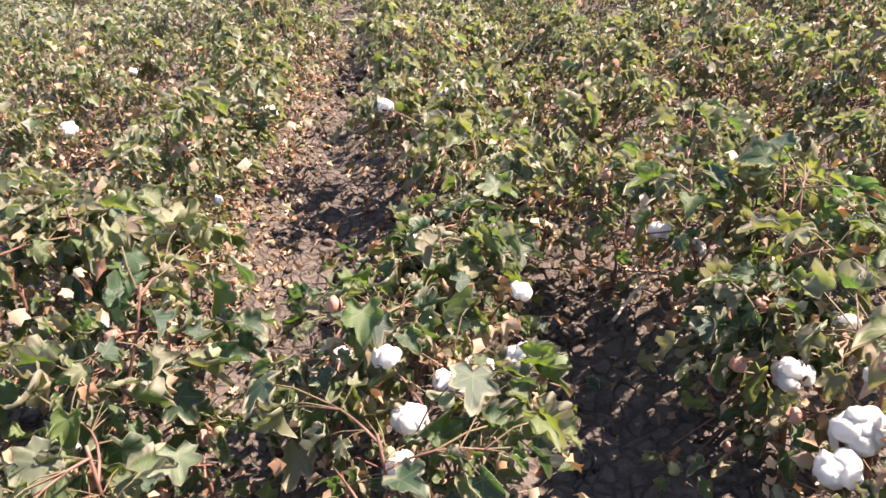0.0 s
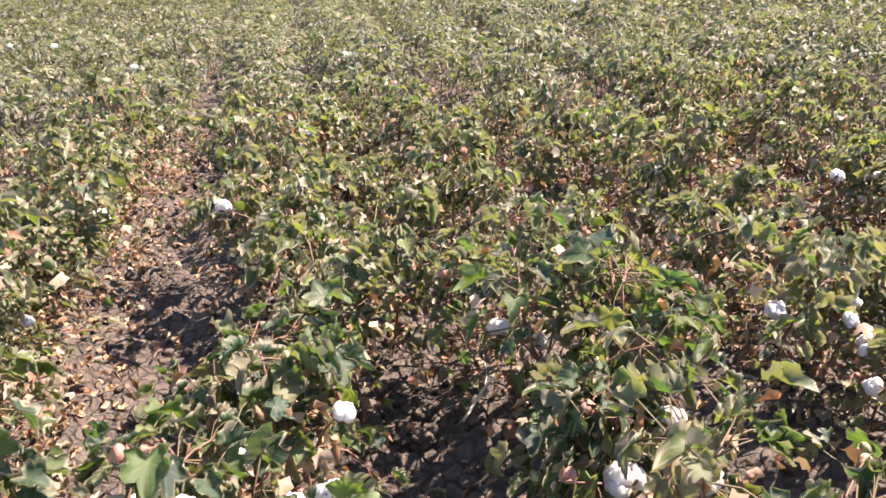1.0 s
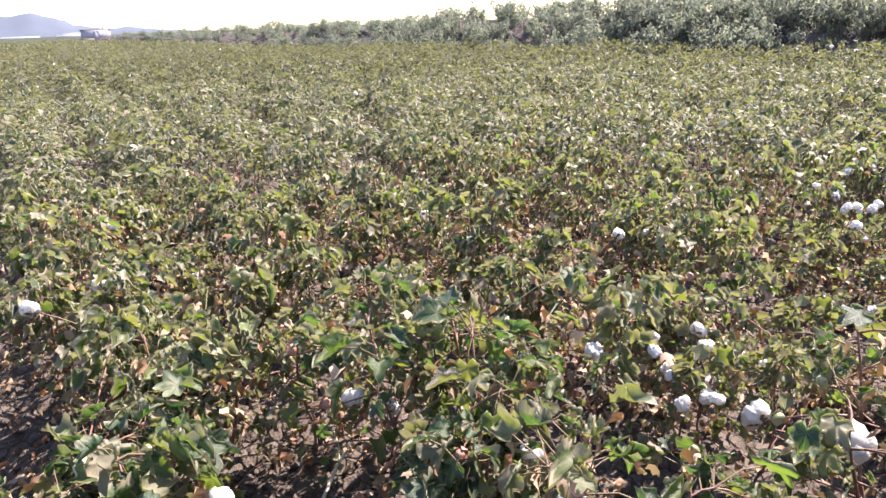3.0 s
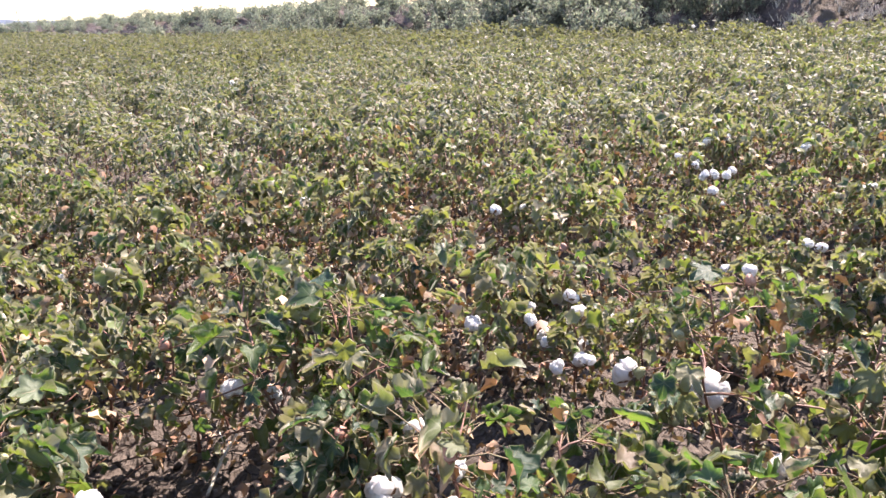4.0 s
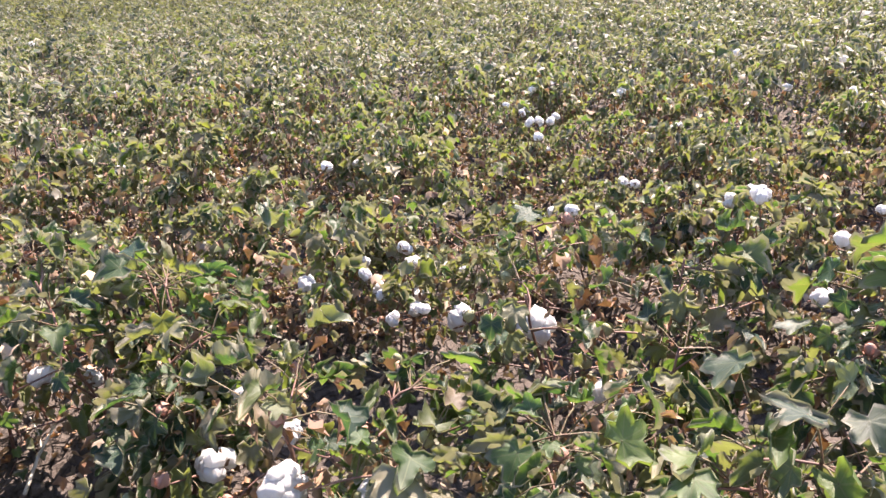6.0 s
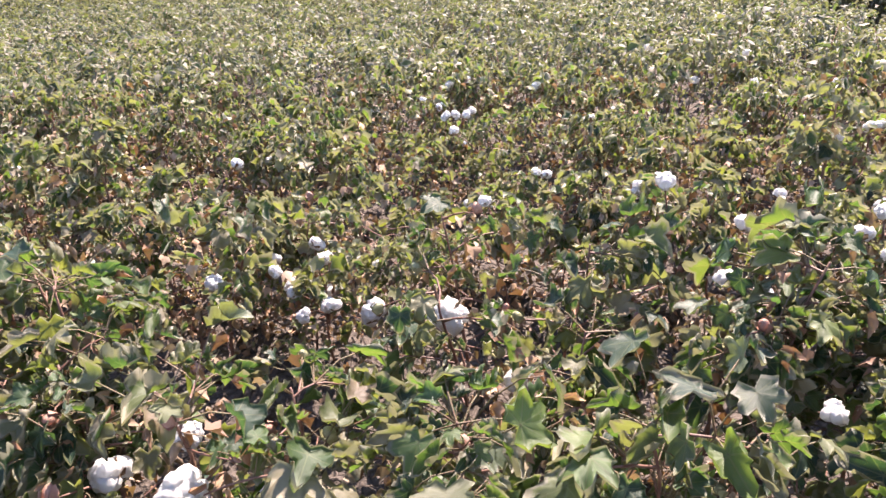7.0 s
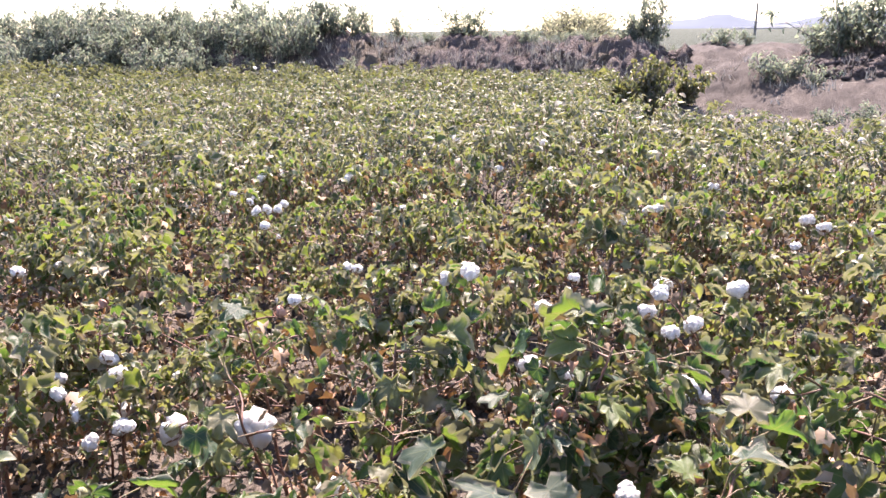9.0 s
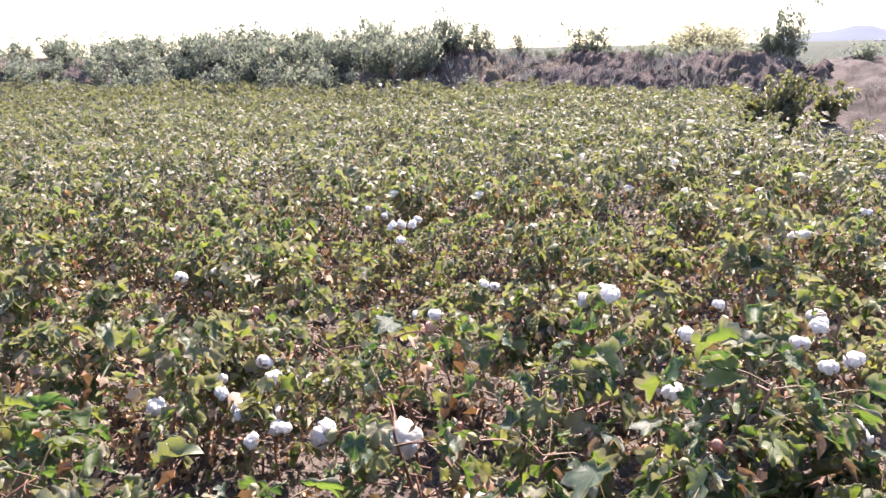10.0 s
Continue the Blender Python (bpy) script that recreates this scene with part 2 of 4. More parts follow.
def make_mesh(name, verts, tris, material, uv=None, smooth=True, other=None):
    """A triangle mesh from arrays; other: a second material and the number of triangles at the end that take it."""
    verts, tris = np.asarray(verts, np.float32), np.asarray(tris, np.int32)
    me = bpy.data.meshes.new(name)
    me.vertices.add(len(verts))
    me.vertices.foreach_set("co", verts.ravel())
    me.loops.add(tris.size)
    me.loops.foreach_set("vertex_index", tris.ravel())
    me.polygons.add(len(tris))
    me.polygons.foreach_set("loop_start", np.arange(0, tris.size, 3, dtype=np.int32))
    if smooth:
        me.polygons.foreach_set("use_smooth", np.ones(len(tris), bool))
    me.materials.append(material)
    if other is not None:
        me.materials.append(other[0])
        me.polygons.foreach_set("material_index", (np.arange(len(tris)) >= len(tris) - other[1]).astype(np.int32))
    if uv is not None:
        # columns: blade x, blade y, share of the way from the ribs to the margin
        corner = np.asarray(uv, np.float32)[tris.ravel()]
        me.uv_layers.new(name="UVMap").data.foreach_set("uv", np.ascontiguousarray(corner[:, :2]).ravel())
        me.uv_layers.new(name="Rim").data.foreach_set("uv", np.ascontiguousarray(corner[:, [2, 2]]).ravel())
    me.update(calc_edges=True)
    return me


def part(name, mesh, parent, label="", at=None):
    ob = new(name, mesh)
    ob.parent = parent
    if at is not None:
        ob.matrix_basis = at
    return tagged(ob, label)


def join(pieces):
    """Joins (verts, tris) pieces into one pair of arrays."""
    vs, ts, n = [], [], 0
    for v, t in pieces:
        vs.append(v)
        ts.append(np.asarray(t) + n)
        n += len(v)
    return np.concatenate(vs), np.concatenate(ts)


def tube(points, radii, sides=5):
    """A tapered tube along a line of points."""
    points = np.asarray(points, float)
    along = np.gradient(points, axis=0)
    along /= np.linalg.norm(along, axis=1)[:, None] + 1e-9
    ref = np.where(np.abs(along[:, 2:3]) > 0.9, [[1.0, 0, 0]], [[0, 0, 1.0]])
    a = np.cross(along, ref)
    a /= np.linalg.norm(a, axis=1)[:, None]
    b = np.cross(along, a)
    turn = np.arange(sides) * 2 * math.pi / sides
    ring = a[:, None] * np.cos(turn)[None, :, None] + b[:, None] * np.sin(turn)[None, :, None]
    v = (points[:, None] + ring * np.asarray(radii)[:, None, None]).reshape(-1, 3)
    tris = []
    for i in range(len(points) - 1):
        for j in range(sides):
            p, q = i * sides + j, i * sides + (j + 1) % sides
            tris += [(p, q, p + sides), (q, q + sides, p + sides)]
    v = np.concatenate([v, points[-1:]])
    last = (len(points) - 1) * sides
    tris += [(last + j, last + (j + 1) % sides, len(v) - 1) for j in range(sides)]
    return v, np.array(tris)


def icosphere(level):
    bm = bmesh.new()
    bmesh.ops.create_icosphere(bm, subdivisions=level, radius=1.0)
    v = np.array([x.co for x in bm.verts])
    t = np.array([[x.index for x in f.verts] for f in bm.faces])
    bm.free()
    return v, t


BALL_1, BALL_2, BALL_3 = icosphere(1), icosphere(2), icosphere(3)


# ---- leaves ----
def leaf_shape(r, rings, fine=True, boats=0.5, fixed=None):
    """A lobed cotton leaf, stalk end at the origin, middle lobe along +y, one unit long: folded, cupped and drooping by chance, its margin rolled over."""
    outline = []
    lobes = ((-104, 0.60), (-54, 0.84), (0, 1.0), (54, 0.84), (104, 0.60))
    for i, (a, reach) in enumerate(lobes):
        reach *= r.uniform(0.9, 1.1)
        if fine:
            outline += [(a - 13, reach * r.uniform(0.80, 0.88)), (a, reach), (a + 13, reach * r.uniform(0.80, 0.88))]
        else:
            outline += [(a, reach)]
        if i < 4:
            outline += [(a + 26, (0.47, 0.54, 0.54, 0.47)[i] * r.uniform(0.85, 1.12) * (1.0 if fine else 1.15))]
    if rings == 2:
        outline = [(-145, 0.44)] + outline + [(145, 0.44)]
    outline += [(180, 0.12)]
    ang = np.radians([o[0] for o in outline])
    rad = np.array([o[1] for o in outline])
    flat = np.stack([np.sin(ang) * rad, np.cos(ang) * rad], 1)
    n = len(flat)
    shares = (1.0,) if rings == 1 else (0.55, 0.88, 1.0) if fine else (0.72, 1.0)
    uv = np.concatenate([np.zeros((1, 2)), *(flat * k for k in shares)])
    rim = np.concatenate([[0.0], *(np.full(n, k) for k in shares)])
    tris = [(0, 1 + (j + 1) % n, 1 + j) for j in range(n)]
    for j in range((len(shares) - 1) * n):
        p, q = 1 + j, 1 + j - j % n + (j % n + 1) % n
        tris += [(p, q, p + n), (q, q + n, p + n)]
    x, y = uv[:, 0].copy(), uv[:, 1].copy()
    z = np.zeros(len(uv))
    reach = np.hypot(x, y)
    # ribs lie low, the blade between them bulges
    between = np.abs(np.sin((np.arctan2(x, y)) / radians(54) * math.pi / 2 + 0.0))
    z += 0.10 * reach * between
    z += r.normal(0, 0.055, len(uv)) * reach
    # the sides roll up (or down) about the middle rib; tightly rolled leaves show their underside
    kind = r.random()
    k = r.uniform(3.2, 5.4) if kind < boats else r.uniform(1.2, 3.0) if kind < 0.75 else r.uniform(0.2, 1.0) if kind < 0.88 else -r.uniform(1.0, 2.6)
    if not fine and 0 < k < 1:
        k += 1.2
    if fixed is not None:
        k = fixed
    if abs(k) > 2.4:
        rim = np.maximum(rim, np.clip(np.abs(x) * 2.3, 0, 0.96))
    if rings == 2:
        # the margin rolls over, unevenly round the blade
        lip = np.clip(r.normal(0.55 if fixed is None else 0.25, 0.45, n), 0.0, 1.2)
        lip = (lip + np.roll(lip, 1) + np.roll(lip, -1)) / 3
        last = 1 + (len(shares) - 1) * n
        x[last:] *= 1 - 0.26 * lip
        y[last:] *= 1 - 0.26 * lip
        z[last:] += 0.13 * lip
        if fine:
            z[last - n:last] += 0.07 * lip
    a = np.clip(k * x, -2.5, 2.5)
    z += (1 - np.cos(a)) / k
    x = np.sin(a) / k
    # the tip droops
    d = r.uniform(0.2, 0.7) if fixed is not None else r.uniform(0.2, 1.1) if k > 2.4 else r.uniform(0.4, 2.1)
    yy = np.maximum(y, 0)
    z -= (1 - np.cos(d * yy)) / d
    y = np.where(y > 0, np.sin(d * yy) / d, y)
    # the side lobes hang a little
    z -= r.uniform(0.0, 0.25) * np.abs(x) ** 1.5
    return np.stack([x, y, z], 1), np.array(tris), np.concatenate([uv, rim[:, None]], 1)


FINE_LEAVES = [leaf_shape(rng, 2, True, 0.5) for _ in range(30)]
MID_LEAVES = [leaf_shape(rng, 2, False, 0.64) for _ in range(30)]
LOW_LEAVES = [leaf_shape(rng, 1, False, 0.74) for _ in range(30)]
BROAD_MESHES = [make_mesh("leaf", v, t, LEAF_BROAD, uv) for v, t, uv in (leaf_shape(rng, 2, True, 0, k) for k in (0.35, 0.5, 0.7))]
ROLLED_MESHES = [make_mesh("leaf", v, t, LEAF_BROAD, uv) for v, t, uv in (leaf_shape(rng, 2, True, 0, k) for k in (4.2, 5.0))]
STALK_ROOT = np.array([0.0, -0.95, -0.85])      # where the stalk of a leaf starts, in the leaf's own measure


def stalked(shape):
    """A leaf blade with its curved stalk; the stalk's triangles come last."""
    v, t, uv = shape
    s = np.linspace(0, 1, 3)[:, None]
    sv, st = tube(STALK_ROOT * (1 - s) + [0, 0, 1] * np.sin(s * math.pi) * 0.16, (0.030, 0.024, 0.020), 3)
    v, t = join([(v, t), (sv, st)])
    return make_mesh("leaf", v, t, LEAF_ONE, np.concatenate([uv, np.zeros((len(sv), 3))]), other=(PETIOLE, len(st)))


FINE_MESHES = [stalked(shape) for shape in FINE_LEAVES]


def leaf_frames(r, at, out, size, hang=0.3):
    """Turns and sizes for leaves at points, each pointing along out (level) and drooping by chance."""
    n = len(at)
    head = np.arctan2(out[:, 1], out[:, 0]) + r.normal(0, 0.5, n)
    droop = np.clip(r.normal(hang, 0.5, n), -0.5, 1.55)
    y = np.stack([np.cos(head) * np.cos(droop), np.sin(head) * np.cos(droop), -np.sin(droop)], 1)
    roll = r.normal(0, 0.5, n)
    side = np.stack([np.sin(head), -np.cos(head), np.zeros(n)], 1)
    up = np.cross(side, y)
    x = side * np.cos(roll)[:, None] + up * np.sin(roll)[:, None]
    z = np.cross(x, y)
    return np.stack([x, y, z], 2) * np.asarray(size)[:, None, None]


def scatter(r, shapes, at, turn):
    """One joined mesh of leaves at the given places and turns."""
    pick = r.integers(0, len(shapes), len(at))
    vs, ts, us, n = [], [], [], 0
    for i, (v, t, uv) in enumerate(shapes):
        m = pick == i
        c = int(m.sum())
        if not c:
            continue
        w = np.einsum("nij,kj->nki", turn[m], v) + at[m][:, None]
        vs.append(w.reshape(-1, 3))
        ts.append((t[None] + (np.arange(c) * len(v))[:, None, None]).reshape(-1, 3) + n)
        us.append(np.tile(uv, (c, 1)))
        n += c * len(v)
    return np.concatenate(vs), np.concatenate(ts), np.concatenate(us)


# ---- bolls ----
def lint_shape(r, ball):
    """An opened boll: four or five locks of fluffy lint, bulging out of the bur."""
    pieces = []
    v0, t0 = ball
    locks = r.integers(4, 6)
    for i in range(locks):
        a = 2 * math.pi * i / locks + r.normal(0, 0.2)
        c = np.array([math.cos(a) * 0.46, math.sin(a) * 0.46, 0.38 + r.normal(0, 0.14)])
        size = np.array([0.54, 0.54, 0.64]) * r.uniform(0.85, 1.15)
        bulge = np.array([noise.noise(Vector(p * 1.9 + i * 7.1)) for p in v0]) * 0.28 + np.array([noise.noise(Vector(p * 4.2 + i * 3.3)) for p in v0]) * 0.14 + np.array([noise.noise(Vector(p * 9.0 + i * 5.7)) for p in v0]) * 0.08
        pieces.append((v0 * (1 + bulge)[:, None] * size + c, t0))
    pieces.append((v0 * np.array([0.56, 0.56, 0.56]) + [0, 0, 0.5], t0))
    return join(pieces)


def bur_shape(r):
    """The dry bur below the lint: five pointed, curled back valves."""
    pieces = []
    for i in range(5):
        a = 2 * math.pi * (i + 0.5) / 5
        p = []
        for s, w, h in ((0.05, 0.12, -0.15), (0.45, 0.34, -0.22), (0.8, 0.24, -0.02), (1.1, 0.02, 0.12)):
            for q in (-w, 0.0, w):
                p.append((math.cos(a) * s - math.sin(a) * q, math.sin(a) * s + math.cos(a) * q, h - (0.07 if q == 0 else 0)))
        t = []
        for j in range(3):
            for q in range(2):
                b = j * 3 + q
                t += [(b, b + 1, b + 3), (b + 1, b + 4, b + 3)]
        pieces.append((np.array(p), np.array(t)))
    return join(pieces)


def green_boll_shape(r):
    """A closed boll: a pointed egg in three ragged bracts."""
    v, t = BALL_2
    egg = v * [0.62, 0.62, 0.9]
    egg[:, :2] *= (1 - 0.35 * np.clip(egg[:, 2:3], 0, 1) ** 2)
    pieces = [(egg + [0, 0, 0.75], t)]
    for i in range(3):
        a = 2 * math.pi * i / 3
        p = []
        for s, w, h in ((0.1, 0.1, -0.05), (0.66, 0.55, 0.15), (0.8, 0.5, 0.8), (0.62, 0.03, 1.5)):
            for q in (-w, 0.0, w):
                p.append((math.cos(a) * s - math.sin(a) * q, math.sin(a) * s + math.cos(a) * q, h + r.normal(0, 0.05)))
        tt = []
        for j in range(3):
            for q in range(2):
                b = j * 3 + q
                tt += [(b, b + 1, b + 3), (b + 1, b + 4, b + 3)]
        pieces.append((np.array(p), np.array(tt)))
    return join(pieces)


LINT_MESHES = [make_mesh("boll", *lint_shape(rng, BALL_3), LINT) for _ in range(7)]
SMALL_LINT = [make_mesh("boll", *lint_shape(rng, BALL_2), LINT) for _ in range(4)]
BUR_MESHES = [make_mesh("bur", *bur_shape(rng), BUR) for _ in range(2)]
GREEN_MESHES = [make_mesh("green_boll", *green_boll_shape(rng), GREEN_BOLL) for _ in range(3)]
PINK_MESHES = [make_mesh("pink_boll", *green_boll_shape(rng), PINK_BOLL) for _ in range(2)]


def add_boll(r, plant, at, size=0.042, meshes=LINT_MESHES):
    """An opened boll under a plant; at is in the plant's own space, size half its width."""
    m = Matrix.LocRotScale(Vector(at), Euler((r.normal(0, 0.5), r.normal(0, 0.5), r.uniform(0, 6.28))), Vector((size, size, size)) * r.uniform(0.9, 1.1))
    b = part("boll", meshes[r.integers(len(meshes))], plant, "opened boll of fluffy white cotton lint", m)
    part("bur", BUR_MESHES[r.integers(2)], b, "dry brown bur")
    return b


# ---- cotton plants ----
def plant_plan(r, tall, leaves_wanted):
    """Stem and branch lines, leaf seats with their ways, and boll seats of one cotton plant at the origin."""
    lean = r.normal(0, 0.07, 2)
    hs = np.linspace(0, 1, 7)
    stem = np.stack([lean[0] * hs ** 1.5 + 0.012 * np.sin(hs * 9 + r.uniform(0, 6)), lean[1] * hs ** 1.5 + 0.012 * np.cos(hs * 8 + r.uniform(0, 6)), hs * tall], 1)
    branches, seats, ways, bolls = [], [], [], []
    turn = r.uniform(0, 6.28)
    count = int(r.integers(8, 12))
    for i in range(count):
        h = 0.10 + 0.86 * i / (count - 1)
        turn += radians(137) + r.normal(0, 0.3)
        root = np.array([np.interp(h, hs, stem[:, k]) for k in range(3)])
        length = (0.32 - 0.18 * h) * r.uniform(0.7, 1.25) * tall / 0.6
        rise = r.uniform(0.15, 0.75)
        s = np.linspace(0, 1, 5)
        line = root + np.stack([np.cos(turn + 0.5 * s * r.normal()) * s * length, np.sin(turn + 0.4 * s * r.normal()) * s * length, length * (rise * s - 0.45 * s ** 2)], 1)
        line[:, 2] = np.maximum(line[:, 2], 0.03)
        branches.append(line)
        for k in (1, 2, 3, 4):
            seats.append(line[k])
            ways.append((math.cos(turn), math.sin(turn)))
        bolls.append(line[r.integers(2, 5)])
    for i in range(7):
        h = r.uniform(0.45, 1.0)
        seats.append(np.array([np.interp(h, hs, stem[:, k]) for k in range(3)]))
        a = r.uniform(0, 6.28)
        ways.append((math.cos(a), math.sin(a)))
    seats, ways = np.array(seats), np.array(ways)
    # the lower leaves have mostly dropped
    share = 0.12 + np.clip(seats[:, 2] / tall, 0, 1.1) ** 1.4
    pick = r.choice(len(seats), leaves_wanted, p=share / share.sum())
    roots = seats[pick]
    a = np.arctan2(ways[pick, 1], ways[pick, 0]) + r.normal(0, 0.9, len(pick))
    reach = r.uniform(0.025, 0.08, len(pick))
    ways = np.stack([np.cos(a), np.sin(a)], 1)
    ends = roots + np.concatenate([ways * reach[:, None], r.uniform(-0.01, 0.085, len(pick))[:, None]], 1)
    ends[:, 2] = np.maximum(ends[:, 2], 0.05)
    size = (0.027 + 0.040 * r.random(len(pick)) ** 1.6) * np.clip(0.85 + 0.3 * ends[:, 2] / tall, 0.8, 1.15)
    return stem, branches, roots, ends, ways, size, bolls


PLANT_LABELS = ("green cotton plant with drooping lobed leaves, rooted in soil", "cotton plant with curled green leaves and opened white bolls", "bushy cotton plant with yellowing leaves on reddish stems")


def stalks(roots, ends):
    """Thin leaf stalks from the branches to the blades."""
    return join([tube([a, b], (0.0022, 0.0014), 3) for a, b in zip(roots, ends)])


def withered(r, p, tall, count):
    """Small rolled dead leaves caught on the lower branches."""
    a, out = r.uniform(0, 6.28, count), r.uniform(0.02, 0.27, count)
    at = np.stack([np.cos(a) * out, np.sin(a) * out, tall * r.uniform(0.15, 1.02, count)], 1)
    v, t, uv = scatter(r, LOW_LEAVES, at, leaf_frames(r, at, np.stack([np.cos(a), np.sin(a)], 1), r.uniform(0.020, 0.046, count), 0.6))
    tagged(part("withered_foliage", make_mesh("withered_foliage", v, t, LITTER, uv), p, "small rolled brown dead leaves"), kind="stuff")


def fine_plant(r, x, y, z, tall, leaves, lush=1.0):
    """A near plant: stem, every branch and every leaf an object of its own."""
    stem, branches, roots, ends, ways, size, bolls = plant_plan(r, tall, leaves)
    turns = leaf_frames(r, ends, ways, size * lush, 0.55)
    ends = roots - np.einsum("nij,j->ni", turns, STALK_ROOT)
    keep = shed_leaves(x, y, z, ends + turns[:, :, 1] * 0.45) & (ends[:, 2] > 0.04)
    p = tagged(new("cotton_plant"), PLANT_LABELS[int(r.integers(3))], "cotton plant", "cotton plants in rows")
    p.matrix_basis = pose(x, y, z)
    part("stem", make_mesh("stem", *tube(stem, np.linspace(0.0065, 0.0028, len(stem)), 6), STEM), p, "reddish brown woody stem")
    for b in branches:
        part("branch", make_mesh("branch", *tube(b, np.linspace(0.0036, 0.0018, len(b)), 4), STEM), p)
    withered(r, p, tall, 40)
    for e, m in zip(ends[keep], turns[keep]):
        at = Matrix([[*m[0], e[0]], [*m[1], e[1]], [*m[2], e[2]], [0, 0, 0, 1]])
        part("leaf", FINE_MESHES[int(r.integers(len(FINE_MESHES)))], p, "", at)
    for b in bolls:
        c = r.random()
        if c < 0.45:
            s = r.uniform(0.016, 0.023)
            mesh = GREEN_MESHES[int(r.integers(3))] if c < 0.25 else PINK_MESHES[int(r.integers(2))]
            part("closed_boll", mesh, p, "closed green boll in bracts" if c < 0.25 else "closed pinkish brown boll", Matrix.LocRotScale(Vector(b), Euler((r.normal(0, 0.6), r.normal(0, 0.6), 0)), Vector((s, s, s))))
    return p


def plain_plant(r, tall, leaves, opened, close):
    """A plant a few metres off: stem with its branches, joined foliage, single bolls."""
    stem, branches, roots, ends, ways, size, bolls = plant_plan(r, tall, leaves)
    p = tagged(new("cotton_plant"), PLANT_LABELS[1 if opened > 1 else 0], "cotton plant", "cotton plants in rows")
    wood = [tube(stem, np.linspace(0.0065, 0.0028, len(stem)), 5)] + [tube(b, np.linspace(0.0036, 0.0018, len(b)), 3) for b in branches]
    part("stem", make_mesh("stem", *join(wood), STEM), p, "reddish brown branched stem")
    v, t, uv = scatter(r, MID_LEAVES if close else LOW_LEAVES, ends, leaf_frames(r, ends, ways, size * (0.98 if close else 0.88), 0.5))
    twigs = stalks(roots[:28], ends[:28])
    uv = np.concatenate([uv, np.zeros((len(twigs[0]), 3))])
    tagged(part("foliage", make_mesh("foliage", *join([(v, t), twigs]), LEAF_MANY, uv, other=(PETIOLE, len(twigs[1]))), p, "lobed curled green leaves"), kind="stuff")
    withered(r, p, tall, 60)
    for b in bolls[len(bolls) - 1 - opened:len(bolls) - 1]:
        add_boll(r, p, b + [0, 0, 0.03], r.uniform(0.022, 0.032), SMALL_LINT)
    for b in bolls[3:6:2]:
        s = r.uniform(0.015, 0.021)
        part("closed_boll", (GREEN_MESHES + PINK_MESHES)[int(r.integers(5))], p, "closed ripening boll in bracts", Matrix.LocRotScale(Vector(b), Euler((r.normal(0, 0.6), r.normal(0, 0.6), 0)), Vector((s, s, s))))
    return p


# ---- ground ----
ROW_GAP, ROW_FIRST, ROW_SLANT = 0.90, -0.03, 0.06     # rows of plants: x + slant * y = first + k * gap


def lattice(x, y, seed):
    """Smooth value noise on the plane, 0 to 1."""
    xi, yi = np.floor(x).astype(np.int64), np.floor(y).astype(np.int64)
    fx, fy = x - xi, y - yi
    fx, fy = fx * fx * (3 - 2 * fx), fy * fy * (3 - 2 * fy)

    def h(a, b):
        n = (a * 374761393 + b * 668265263 + seed * 1442695041) & 0xFFFFFFFF
        n = ((n ^ (n >> 13)) * 1274126177) & 0xFFFFFFFF
        return ((n ^ (n >> 16)) & 0xFFFF) / 65535.0

    return (h(xi, yi) * (1 - fx) + h(xi + 1, yi) * fx) * (1 - fy) + (h(xi, yi + 1) * (1 - fx) + h(xi + 1, yi + 1) * fx) * fy


def rough(x, y, scale, octaves, seed):
    total, amp = np.zeros_like(x), 1.0
    for i in range(octaves):
        total += amp * (lattice(x * scale, y * scale, seed + i) - 0.5)
        scale, amp = scale * 2.1, amp * 0.55
    return total


def step(a, b, v):
    t = np.clip((v - a) / (b - a), 0, 1)
    return t * t * (3 - 2 * t)


def field_edge(y):
    """The x at which the cotton ends: along the bank, and nearer beside the bare dirt."""
    return np.where(y > 3.0, 15.6 - 0.1 * y, np.where(y > 0.9, 8.6 + (y - 0.9) ** 2 * 1.5, 8.2 + 0.4 * np.sin(y * 1.7)))


def ground_height(x, y):
    x, y = np.asarray(x, float), np.asarray(y, float)
    near = 1 - step(5, 20, np.hypot(x, y))
    u = (x + ROW_SLANT * y - ROW_FIRST) / ROW_GAP
    infield = 1 - step(0.0, 1.5, x - field_edge(y))
    z = 0.035 * np.cos(2 * math.pi * u) * infield
    z = z + near * (0.055 * rough(x, y, 6.0, 3, 3) + 0.075 * (0.2 - np.abs(rough(x, y, 9.0, 2, 9))) + 0.03 * rough(x, y, 21.0, 2, 15))
    # the dirt track climbs through the gap in the bank
    gap = step(-4.5, -1.5, y) * (1 - step(1.8, 4.0, y))
    z = z + gap * 1.02 * step(12.6, 18.8, x) * (1 - step(19.4, 27, x))
    # wheel ruts and lumps on the track
    rut = np.abs(y + 0.03 * (x - 14) - 0.75 + 0.12 * np.sin(x * 0.9))
    z = z - step(10, 12, x) * (1 - step(22, 27, x)) * 0.07 * (np.exp(-(rut / 0.16) ** 2) + np.exp(-((rut - 1.35) / 0.18) ** 2))
    z = z + gap * step(9.5, 11.5, x) * (1 - step(20, 26, x)) * (0.10 * rough(x, y, 1.6, 3, 51) + 0.05 * (0.2 - np.abs(rough(x, y, 3.4, 2, 57))))
    z = z + 0.20 * np.exp(-((x - 14.6) / 1.6) ** 2 - ((y + 1.7) / 1.2) ** 2)
    z = z + step(9, 12, x) * (1 - step(28, 40, x)) * 0.22 * rough(x, y, 0.8, 5, 21)
    return z


